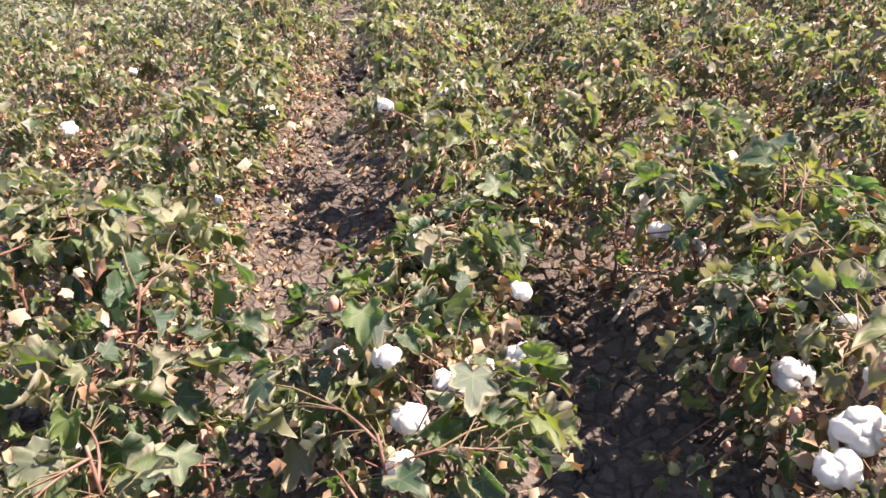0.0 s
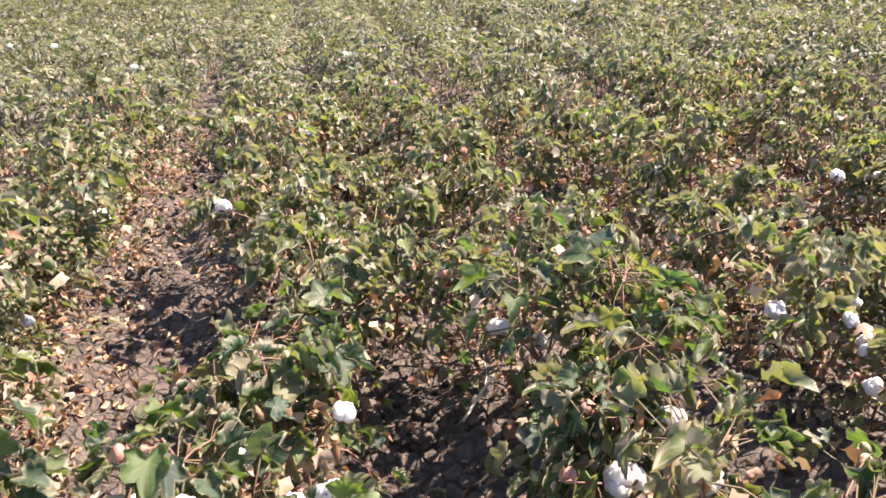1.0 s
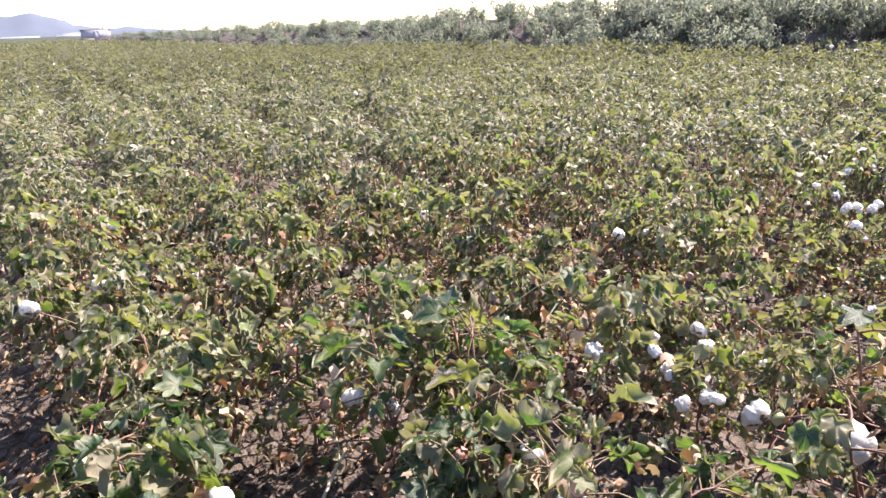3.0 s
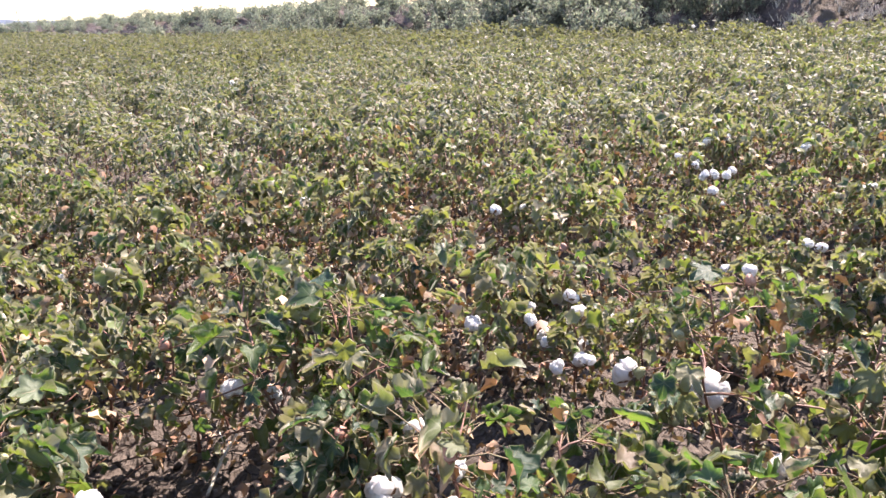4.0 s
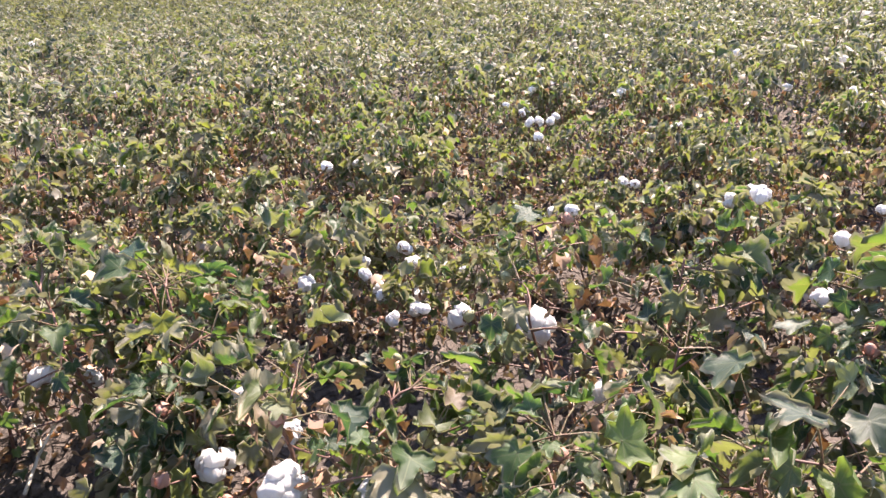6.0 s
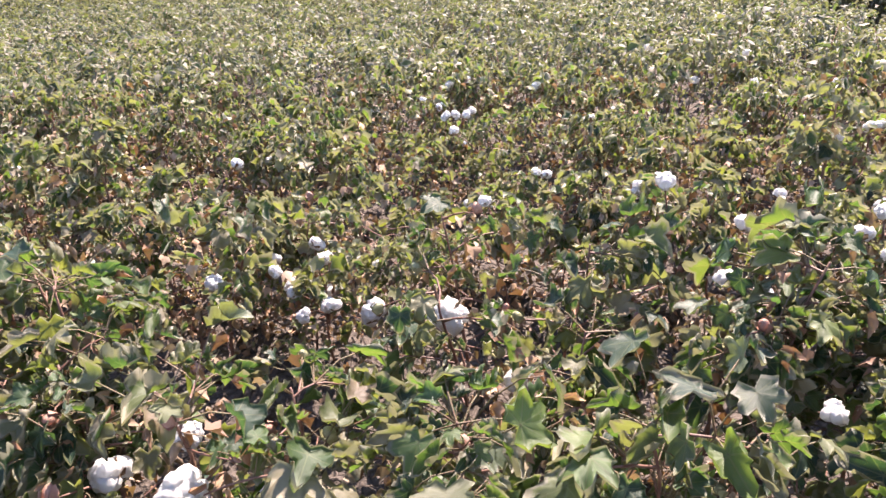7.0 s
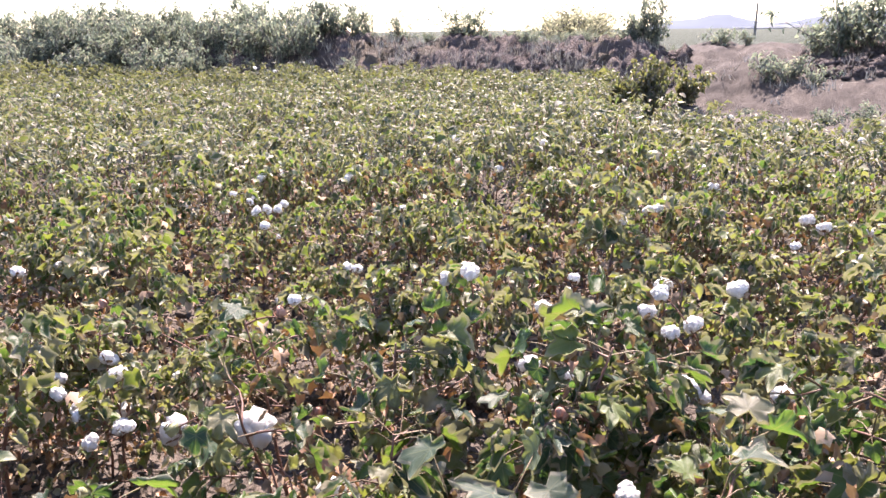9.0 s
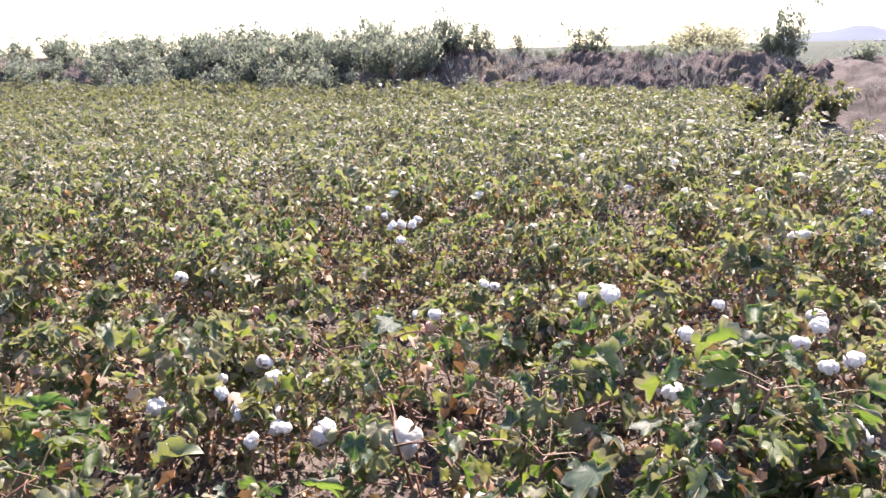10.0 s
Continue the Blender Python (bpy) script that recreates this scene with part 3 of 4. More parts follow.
def spread(lo, hi, fine_lo, fine_hi, fine, growth):
    """Grid lines: even and fine in the middle, wider and wider outwards."""
    mid = list(np.arange(fine_lo, fine_hi + 1e-6, fine))
    a, s = mid[-1], fine
    while a < hi:
        s *= growth
        a += s
        mid.append(a)
    b, s = mid[0], fine
    while b > lo:
        s *= growth
        b -= s
        mid.insert(0, b)
    return np.array(mid)


def grid_tris(nx, ny):
    i, j = np.meshgrid(np.arange(nx - 1), np.arange(ny - 1))
    a = (j * nx + i).ravel()
    return np.concatenate([np.stack([a, a + 1, a + nx], 1), np.stack([a + 1, a + nx + 1, a + nx], 1)])


def finer(lines, lo, hi, gap):
    """The same grid lines, but evenly close between lo and hi."""
    return np.concatenate([lines[lines < lo - gap / 2], np.arange(lo, hi, gap), lines[lines > hi]])


gx, gy = np.meshgrid(finer(spread(-4500, 4500, -2.2, 4.0, 0.045, 1.09), 8.0, 21.0, 0.14), finer(spread(-4500, 4500, 0.0, 4.6, 0.045, 1.09), -5.0, -0.1, 0.10))
ground_v = np.stack([gx.ravel(), gy.ravel(), ground_height(gx, gy).ravel()], 1)
tagged(new("ground", make_mesh("ground", ground_v, grid_tris(gx.shape[1], gx.shape[0]), SOIL)), "dry grey-brown field soil with bare dirt track", "ground", kind="structure")

# clods and crumbs in the furrows
r = np.random.default_rng(11)
pieces = []
for _ in range(1700):
    k = r.integers(-3, 5)
    y = r.uniform(0.5, 6.5)
    x = ROW_FIRST + (k + 0.5) * ROW_GAP - ROW_SLANT * y + r.normal(0, 0.17)
    s = r.gamma(2.0, 0.009) + 0.005
    v = BALL_1[0] * (1 + r.normal(0, 0.22, (len(BALL_1[0]), 1))) * s * [1, 1, 0.7]
    pieces.append((v + [x, y, float(ground_height(x, y)) + 0.2 * s], BALL_1[1]))
tagged(new("soil_clods", make_mesh("soil_clods", *join(pieces), CLOD, smooth=False)), "small dry clods of soil in the furrows", "soil", kind="stuff")

# dead leaves on the soil, thickest along one side of the open furrow
n = 8500
lx, ly = [], []
for i in range(n):
    y = r.uniform(0.6, 7.0)
    if i % 11 == 0:
        u = ROW_FIRST - 0.5 * ROW_GAP - 0.17 + r.normal(0, 0.09)
    else:
        y = r.uniform(-0.9, 4.5)
        u = r.uniform(-2.0, 5.0) if i % 3 else r.uniform(1.3, 4.6)
        if abs((u - ROW_FIRST) / ROW_GAP % 1 - 0.5) < 0.22:
            u += 0.3
    if (u - ROW_SLANT * y - 1.5) ** 2 + (y - 1.4) ** 2 < 0.16 and i % 5:
        continue
    lx.append(u - ROW_SLANT * y)
    ly.append(y)
lx, ly = np.array(lx), np.array(ly)
n = len(lx)
at = np.stack([lx, ly, ground_height(lx, ly) + 0.012], 1)
turn = leaf_frames(r, at, r.normal(0, 1, (n, 2)), r.uniform(0.018, 0.042, n))
v, t, uv = scatter(r, LOW_LEAVES, at, turn)
v[:, 2] = np.maximum(v[:, 2], ground_height(v[:, 0], v[:, 1]) + 0.003)
tagged(new("leaf_litter", make_mesh("leaf_litter", v, t, LITTER, uv)), "dry yellow and brown fallen leaves on soil", "dead leaves", kind="stuff")

# ---- opened bolls that stand out on the near plants ----
WANTED = []


def want_boll(x, y, z, size=0.042):
    WANTED.append((x, y, z, size))


want_boll(-0.856, 2.324, 0.40)
want_boll(-0.277, 2.81, 0.55)
want_boll(-0.125, 1.81, 0.455)
want_boll(0.119, 1.474, 0.49, 0.032)
want_boll(-0.171, 1.19, 0.53, 0.036)
want_boll(0.011, 1.28, 0.415, 0.038)
want_boll(0.10, 1.17, 0.53, 0.036)
want_boll(0.57, 1.926, 0.396)
want_boll(0.71, 1.279, 0.354)
want_boll(0.067, 2.77, 0.47, 0.036)
want_boll(0.705, 1.97, 0.30, 0.035)
want_boll(1.653, 1.60, 0.31)
want_boll(1.605, 1.346, 0.333, 0.068)
want_boll(1.617, 1.083, 0.390, 0.064)
want_boll(0.85, 1.38, 0.42, 0.036)
want_boll(1.70, 1.70, 0.443)
want_boll(2.657, 1.637, 0.316)
want_boll(2.60, 1.70, 0.316)
want_boll(1.694, 2.70, 0.42, 0.035)
want_boll(3.69, 2.60, 0.29)
want_boll(1.565, 0.811, 0.305, 0.045)
want_boll(0.69, 1.26, 0.384)
want_boll(2.47, 0.80, 0.60)
want_boll(2.2, 0.495, 0.42)
want_boll(2.55, 0.93, 0.53, 0.036)
want_boll(1.92, 1.72, 0.288, 0.035)
want_boll(2.77, -0.07, 0.55)
want_boll(2.30, 0.132, 0.67, 0.032)
want_boll(1.54, 1.65, 0.36, 0.036)
want_boll(1.52, 1.46, 0.36)
want_boll(1.36, 1.81, 0.40, 0.034)
want_boll(1.40, 1.44, 0.38, 0.036)
want_boll(0.72, 1.06, 0.42, 0.05)
want_boll(0.75, 1.11, 0.34, 0.05)
want_boll(0.67, 1.00, 0.36, 0.05)
want_boll(0.85, 0.90, 0.40)
want_boll(-0.84, 1.15, 0.42, 0.05)
want_boll(-0.12, 1.14, 0.405, 0.043)
want_boll(-0.14, 1.03, 0.38, 0.042)
want_boll(-0.06, 1.23, 0.42)
want_boll(-0.29, 1.35, 0.42, 0.034)
want_boll(-0.11, 1.43, 0.44, 0.034)
want_boll(-1.86, 3.90, 0.45)
want_boll(-1.80, 4.05, 0.45)
want_boll(-1.72, 3.1, 0.45)
want_boll(-0.86, 3.26, 0.42)
want_boll(0.83, 1.19, 0.42)
want_boll(2.27, 0.40, 0.36, 0.036)
want_boll(2.27, 0.04, 0.36, 0.036)
want_boll(2.31, 0.00, 0.36, 0.034)
want_boll(2.25, -0.23, 0.36, 0.034)
want_boll(2.15, -0.38, 0.42, 0.034)
want_boll(3.65, 0.49, 0.53, 0.036)
want_boll(3.89, 0.40, 0.53, 0.036)
want_boll(3.47, -0.26, 0.53, 0.036)
want_boll(3.82, -0.38, 0.53, 0.036)
want_boll(3.36, -0.50, 0.53, 0.036)
want_boll(2.35, 0.10, 0.53, 0.036)
want_boll(2.42, 0.04, 0.53, 0.036)
want_boll(2.71, 0.49, 0.53, 0.036)
want_boll(2.53, 1.29, 0.53, 0.036)
want_boll(2.01, 2.49, 0.53, 0.036)
want_boll(3.16, 2.24, 0.53, 0.036)
want_boll(3.25, 2.18, 0.53, 0.036)
want_boll(4.75, 1.14, 0.53, 0.036)
want_boll(4.55, 0.14, 0.53, 0.036)
want_boll(1.60, 1.80, 0.40, 0.036)
want_boll(1.66, 1.62, 0.42, 0.040)
want_boll(1.50, 1.68, 0.42, 0.034)
want_boll(1.46, 1.38, 0.40, 0.032)
want_boll(1.48, 1.58, 0.38, 0.034)
want_boll(3.55, 2.71, 0.50, 0.032)
want_boll(3.44, 2.51, 0.50, 0.035)
want_boll(3.32, 2.30, 0.50, 0.038)
want_boll(3.46, 2.29, 0.50, 0.034)
want_boll(3.02, 2.09, 0.50, 0.037)
want_boll(3.58, 1.62, 0.50, 0.032)
want_boll(3.80, 0.51, 0.50, 0.035)
want_boll(4.08, -0.33, 0.50, 0.038)
want_boll(3.94, -0.56, 0.50, 0.034)
want_boll(2.77, 0.93, 0.50, 0.037)
want_boll(2.22, 1.36, 0.50, 0.032)
want_boll(2.62, 1.39, 0.50, 0.035)
want_boll(2.47, 0.53, 0.50, 0.038)
want_boll(2.07, 0.03, 0.50, 0.034)
want_boll(2.10, -0.21, 0.50, 0.037)
want_boll(2.86, 0.19, 0.50, 0.032)
want_boll(2.57, 0.21, 0.50, 0.035)
want_boll(5.00, 0.74, 0.53, 0.036)
want_boll(1.54, 3.50, 0.465, 0.036)
want_boll(0.377, 3.82, 0.25, 0.032)
want_boll(-0.057, 3.02, 0.53, 0.034)
want_boll(1.54, 0.087, 0.494, 0.026)


def shed_leaves(x, y, z, ends):
    """Which leaves stay: a plant drops those that hang round and over its opened bolls."""
    keep = np.ones(len(ends), bool)
    for bx, by, bz, size in WANTED:
        if (bx - x) ** 2 + (by - y) ** 2 > 0.6:
            continue
        c = np.array([bx - x, by - y, bz - z])
        for way in ((-0.45, -0.40, 0.33), (-0.15, -0.55, 0.45), (0.35, 0.05, 0.55)):
            w = np.array(way)
            k = np.clip((ends - c) @ w / (w @ w), 0, 1)
            keep &= np.linalg.norm(ends - c - k[:, None] * w, axis=1) > size * (1.25 if size > 0.04 else 1.0)
    return keep


# ---- the cotton field ----
EYE_XY = (0.12, 0.0)
r = np.random.default_rng(23)
seats = []
for k in range(-60, 19):
    y = -2.6 + r.uniform(0, 0.2)
    while y < 34:
        away = math.hypot(y, ROW_FIRST + k * ROW_GAP)
        y += r.uniform(0.09, 0.19) * (1.0 if away < 14 else 1.5) * (0.75 if k == -1 and y < 3 else 1.0)
        # the furrows beside the first row stay open for a few metres, elsewhere the rows have closed up
        shut = (k > 1 or (k == 1 and y < 0.95) or k < -1 or y > 5.6 or (k == 1 and y > 1.9) or (k == -1 and y < 1.5)) and y > -1.5
        side = r.uniform(0.05, 0.5) if k == 0 and 1.9 < y < 5.6 and r.random() < 0.45 else 0.0
        x = ROW_FIRST + k * ROW_GAP - ROW_SLANT * y + ((0.10 if k == 0 else 0.05) if k in (0, -1) and 1.9 < y < 5.6 else 0.0) + side + (r.normal(0, 0.085) if not shut else r.normal(0, 0.10) + (r.uniform(-0.45, 0.45) if r.random() < 0.42 else 0.0))
        d = math.hypot(x - EYE_XY[0], y - EYE_XY[1])
        az = math.degrees(math.atan2(x - EYE_XY[0], y - EYE_XY[1]))
        if ((x - 1.25) / 0.27) ** 2 + ((y - 1.18) / 0.36) ** 2 < 1:
            continue
        if d < (0.97 if x > 0.5 else 0.85) or d > 32 or x > float(field_edge(np.array(y))):
            continue
        if not (-52 < az < 118 if d < 3 else -37 < az < 112 if d < 7 else (-32 if d < 12 else -24) < az < 106):
            continue
        seats.append((d, x, y))
seats.sort()
near, middle, rest = seats[:300], [s for s in seats[300:] if s[0] < 13], [s for s in seats[300:] if s[0] >= 13]
FINE_COUNT = 46

plants = []
for d, x, y in near[:FINE_COUNT]:
    tall = float(np.clip(r.normal(0.57, 0.07), 0.42, 0.75))
    lush = 1.35 if x < -0.4 and y < 1.5 else 1.24
    if abs(x - 1.3) < 0.3 and y < 0.5:
        tall, lush = r.uniform(0.58, 0.68), 1.2
    plants.append(fine_plant(r, x, y, float(ground_height(x, y)) - 0.01, tall, int(r.integers(86, 96)), lush))
CLOSE_COUNT = 150


def low_beside_bolls(x, y):
    """Plants that stand in front of ripe, opened bolls have stayed low: the most height at a place, as a share."""
    share = 1.0
    px, py = x - EYE_XY[0], y - EYE_XY[1]
    for bx, by, bz, size in WANTED:
        bx, by = bx - EYE_XY[0], by - EYE_XY[1]
        far = math.hypot(bx, by)
        along, off = (px * bx + py * by) / far, abs(px * by - py * bx) / far
        if far - 0.9 < along < far + 0.08 and off < 0.17:
            share = min(share, (bz - 0.03 + (1.4 - bz) * max(0.0, 1 - along / far)) / 0.60)
    return max(0.68, share)


close_forms = [plain_plant(r, r.uniform(0.48, 0.62), int(r.integers(132, 150)), int(i == 3), True) for i in range(12)]
plain_forms = [plain_plant(r, r.uniform(0.48, 0.62), int(r.integers(150, 172)), int(i == 3), False) for i in range(10)]
for first, last, forms in ((FINE_COUNT, CLOSE_COUNT, close_forms), (CLOSE_COUNT, len(near), plain_forms)):
    for i, (d, x, y) in enumerate(near[first:last]):
        m = pose(x, y, float(ground_height(x, y)) - 0.01, r.normal(0, 3), r.normal(0, 3), r.uniform(0, 360)) @ Matrix.Scale(min(r.uniform(0.88, 1.12), 1.12 * low_beside_bolls(x, y)), 4)
        if i < len(forms):
            forms[i].matrix_basis = m
            plants.append(forms[i])
        else:
            plants.append(copy_thing(forms[i % len(forms)], m))


def hero_boll(x, y, z, size=0.042):
    """An opened boll at a place of its own, borne on a twig by the nearest plant."""
    p = min(plants, key=lambda q: (q.location.x - x) ** 2 + (q.location.y - y) ** 2)
    c = p.matrix_basis.inverted() @ Vector((x, y, z))
    add_boll(r, p, c - Vector((0, 0, 0.4 * size)), size * 0.92)
    s = np.linspace(0, 1, 5)[:, None]
    root = np.array([0, 0, max(0.08, 0.55 * c.z)])
    line = root + s * (np.array(c) - root - [0, 0, 0.35 * size]) + [0, 0, 1] * np.sin(s * math.pi) * 0.03
    part("branch", make_mesh("branch", *tube(line, np.linspace(0.004, 0.0025, 5), 4), STEM), p)


def joined_plants(name, spots, leaves, shapes, grow, seed, bolls):
    """Plants further off, as one mesh of leaves, one of stems and one of bolls."""
    q = np.random.default_rng(seed)
    at, way, size, wood, lint = [], [], [], [], []
    for d, x, y in spots:
        z = float(ground_height(x, y))
        tall = q.uniform(0.48, 0.64) + 0.10 * float(rough(np.array(x), np.array(y), 0.6, 2, 5))
        stem, branches, roots, ends, ways, sz, seats_b = plant_plan(q, tall, leaves)
        at.append(ends + [x, y, z])
        way.append(ways)
        size.append(sz * grow)
        wood.append(tube(stem[::2] + [x, y, z], np.linspace(0.007, 0.003, 4), 3))
        if q.random() < bolls:
            b = seats_b[int(q.integers(len(seats_b)))]
            v, t = BALL_2
            bulge = 1 + 0.3 * rough(v[:, 0] * 1.5 + x * 9, v[:, 1] * 1.5 + v[:, 2] * 2.3, 1.0, 2, 4)
            lint.append((v * bulge[:, None] * q.uniform(0.028, 0.042) * [1, 1, 0.8] + b + [x, y, z + 0.02], t))
    at, way, size = np.concatenate(at), np.concatenate(way), np.concatenate(size)
    v, t, uv = scatter(q, shapes, at, leaf_frames(q, at, way, size))
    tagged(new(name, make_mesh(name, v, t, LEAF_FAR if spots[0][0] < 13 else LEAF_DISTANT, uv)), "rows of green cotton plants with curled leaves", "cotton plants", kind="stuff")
    if spots[0][0] < 13:
        tagged(new(name + "_stems", make_mesh(name, *join(wood), STEM)), "thin reddish stems of the cotton rows", "plant stems", kind="stuff")
    if lint:
        tagged(new(name + "_bolls", make_mesh(name, *join(lint), LINT)), "opened white cotton bolls among the leaves", "cotton bolls", kind="stuff")


KITE = [(np.array([(0, 0, 0), (-0.24 + 0.2 * f, 0.42, f * 0.7), (0.24 - 0.2 * f, 0.42, f * 0.7), (0, 1.0, -0.25)]), np.array([(0, 3, 1), (0, 2, 3)]), np.array([(0, 0, 0), (-0.5, 0.45, 1), (0.5, 0.45, 1), (0, 1.0, 0.2)]))
        for f in (-0.2, 0.05, 0.2, 0.35, 0.5)]
CURLED = [(np.array([(0, 0, 0), (-w, 0.5, h), (0, 0.5, 0), (w, 0.5, h * 0.8), (0, 1.0, d)]), np.array([(0, 2, 1), (0, 3, 2), (1, 2, 4), (2, 3, 4)]),
           np.array([(0, 0, 0.2), (-0.5, 0.45, 1), (0, 0.5, 0.62 if w < 0.2 else 0), (0.5, 0.45, 1), (0, 1.0, 0.6)])) for w, h, d in ((0.12, 0.22, -0.1), (0.16, 0.26, -0.4), (0.26, 0.2, -0.3), (0.4, 0.1, -0.2), (0.12, 0.25, -0.5), (0.28, -0.3, -0.3), (0.18, -0.2, -0.1))]
joined_plants("cotton_rows", middle, 135, CURLED, 1.32, 31, 0.09)
joined_plants("far_cotton_rows", rest, 72, KITE, 1.65, 37, 0.06)

# the field beyond, down to the shed
q = np.random.default_rng(41)
at = []
for _ in range(105000):
    y = 26 + 134 * q.random() ** 1.5
    lo = -0.40 * y
    x = q.uniform(lo, 15.4 - 0.1 * y)
    d = math.hypot(x, y)
    if d < 31 or math.degrees(math.atan2(x, y)) < -23:
        continue
    at.append((x, y, q.uniform(0.15, 0.62) + 0.10 * (d > 60)))
at = np.array(at)
at[:, 2] += 0.12 * rough(at[:, 0], at[:, 1], 0.5, 2, 5)
far_d = np.hypot(at[:, 0], at[:, 1])
v, t, uv = scatter(q, KITE, at, leaf_frames(q, at, q.normal(0, 1, (len(at), 2)), q.uniform(0.09, 0.16, len(at)) * np.clip(far_d / 45, 0.9, 2.2)))
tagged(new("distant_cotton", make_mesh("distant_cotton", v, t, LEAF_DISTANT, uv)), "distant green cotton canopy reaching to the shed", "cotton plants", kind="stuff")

for spot in WANTED:
    hero_boll(*spot)



def hero_leaf(x, y, z, size, heading, meshes=BROAD_MESHES, droop=0.35):
    """A large leaf at a place of its own, on the nearest plant by a long stalk."""
    p = min(plants[:FINE_COUNT], key=lambda q: (q.location.x - x) ** 2 + (q.location.y - y) ** 2)
    c = np.array(p.matrix_basis.inverted() @ Vector((x, y, z)))
    m = leaf_frames(np.random.default_rng(int(abs(x * 1000))), c[None], np.array([[math.cos(heading), math.sin(heading)]]), np.array([size]), droop)[0]
    back = c - m[:, 1] * 0.35
    part("leaf", meshes[int(abs(y * 100)) % len(meshes)], p, "large pale green lobed leaf", Matrix([[*m[0], back[0]], [*m[1], back[1]], [*m[2], back[2]], [0, 0, 0, 1]]))
    root = np.array([0, 0, max(0.1, min(0.5, c[2] - 0.12))])
    s = np.linspace(0, 1, 4)[:, None]
    part("leaf_stalk", make_mesh("leaf_stalk", *tube(root + s * (back - root) + [0, 0, 1] * np.sin(s * math.pi) * 0.04, (0.0019, 0.0017, 0.0015, 0.0013), 4), PETIOLE), p)


hero_leaf(1.17, 0.37, 0.72, 0.078, 2.2)
hero_leaf(1.15, 0.48, 0.62, 0.07, 3.6)
hero_leaf(1.12, 0.25, 0.60, 0.075, 2.0)
hero_leaf(1.17, 0.14, 0.70, 0.07, 3.3)
hero_leaf(1.05, 0.54, 0.50, 0.065, 4.0)
hero_leaf(1.01, 0.69, 0.45, 0.07, 2.6)
hero_leaf(1.31, 0.23, 0.68, 0.065, 1.4)
hero_leaf(-0.71, 1.05, 0.50, 0.075, 5.2)
hero_leaf(-0.75, 0.89, 0.55, 0.085, 4.4)
hero_leaf(-0.52, 0.94, 0.50, 0.075, 4.9)
hero_leaf(0.00, 0.99, 0.60, 0.075, 4.6)
hero_leaf(0.07, 1.84, 0.60, 0.07, 3.0)
hero_leaf(1.84, 0.03, 0.55, 0.07, 3.6)
hero_leaf(1.62, 0.40, 0.60, 0.06, 2.8)
hero_leaf(1.17, 1.68, 0.72, 0.075, 3.4, ROLLED_MESHES)
hero_leaf(0.95, 1.13, 0.66, 0.085, 5.4, ROLLED_MESHES, 0.6)
hero_leaf(0.52, 2.23, 0.40, 0.075, 5.6, ROLLED_MESHES)
hero_leaf(-0.02, 1.21, 0.62, 0.085, 3.3, ROLLED_MESHES, 0.1)


def hero_closed_boll(x, y, z, meshes, label, size=0.021):
    """A closed boll at a place of its own, on a twig of the nearest plant."""
    p = min(plants[:FINE_COUNT], key=lambda q: (q.location.x - x) ** 2 + (q.location.y - y) ** 2)
    c = np.array(p.matrix_basis.inverted() @ Vector((x, y, z)))
    part("closed_boll", meshes[int(abs(x * 100)) % len(meshes)], p, label, Matrix.LocRotScale(Vector(c), Euler((0.7, 0.5 * math.sin(x * 9), x * 5)), Vector((size, size, size))))
    root = np.array([0, 0, max(0.08, c[2] - 0.1)])
    part("branch", make_mesh("branch", *tube([root, (root + c) / 2 + [0, 0, 0.02], c], (0.0035, 0.003, 0.0025), 4), STEM), p)


hero_closed_boll(0.86, 1.37, 0.37, PINK_MESHES, "closed pinkish red boll in bracts")
hero_closed_boll(0.94, 1.04, 0.42, PINK_MESHES, "closed pinkish red boll in bracts")
hero_closed_boll(1.65, 0.53, 0.50, PINK_MESHES, "closed pinkish red boll in bracts")
hero_closed_boll(-0.27, 1.40, 0.50, PINK_MESHES, "closed pinkish red boll in bracts")
hero_closed_boll(-0.74, 1.29, 0.40, PINK_MESHES, "closed pinkish red boll in bracts")
hero_closed_boll(-0.56, 1.16, 0.35, PINK_MESHES, "closed pinkish red boll in bracts")
hero_closed_boll(2.01, 2.04, 0.45, PINK_MESHES, "closed pinkish red boll in bracts")
hero_closed_boll(1.14, 1.85, 0.50, PINK_MESHES, "closed pinkish red boll in bracts")
hero_closed_boll(0.56, 1.25, 0.40, PINK_MESHES, "closed pinkish red boll in bracts")
hero_closed_boll(2.01, -0.31, 0.42, PINK_MESHES, "closed pinkish red boll in bracts")
hero_closed_boll(1.96, -0.19, 0.45, GREEN_MESHES, "plump closed green boll")
hero_closed_boll(1.99, -0.04, 0.45, GREEN_MESHES, "plump closed green boll")
hero_closed_boll(-0.02, 2.71, 0.45, GREEN_MESHES, "plump closed green boll")
hero_closed_boll(0.08, 1.89, 0.45, GREEN_MESHES, "plump closed green boll")
hero_closed_boll(2.02, 0.60, 0.45, GREEN_MESHES, "plump closed green boll")
hero_closed_boll(-0.54, 1.26, 0.50, GREEN_MESHES, "plump closed green boll")
hero_closed_boll(-0.72, 1.48, 0.50, GREEN_MESHES, "plump closed green boll")
hero_closed_boll(1.95, -0.11, 0.40, GREEN_MESHES, "plump closed green boll")
hero_closed_boll(1.89, 0.59, 0.50, GREEN_MESHES, "plump closed green boll")

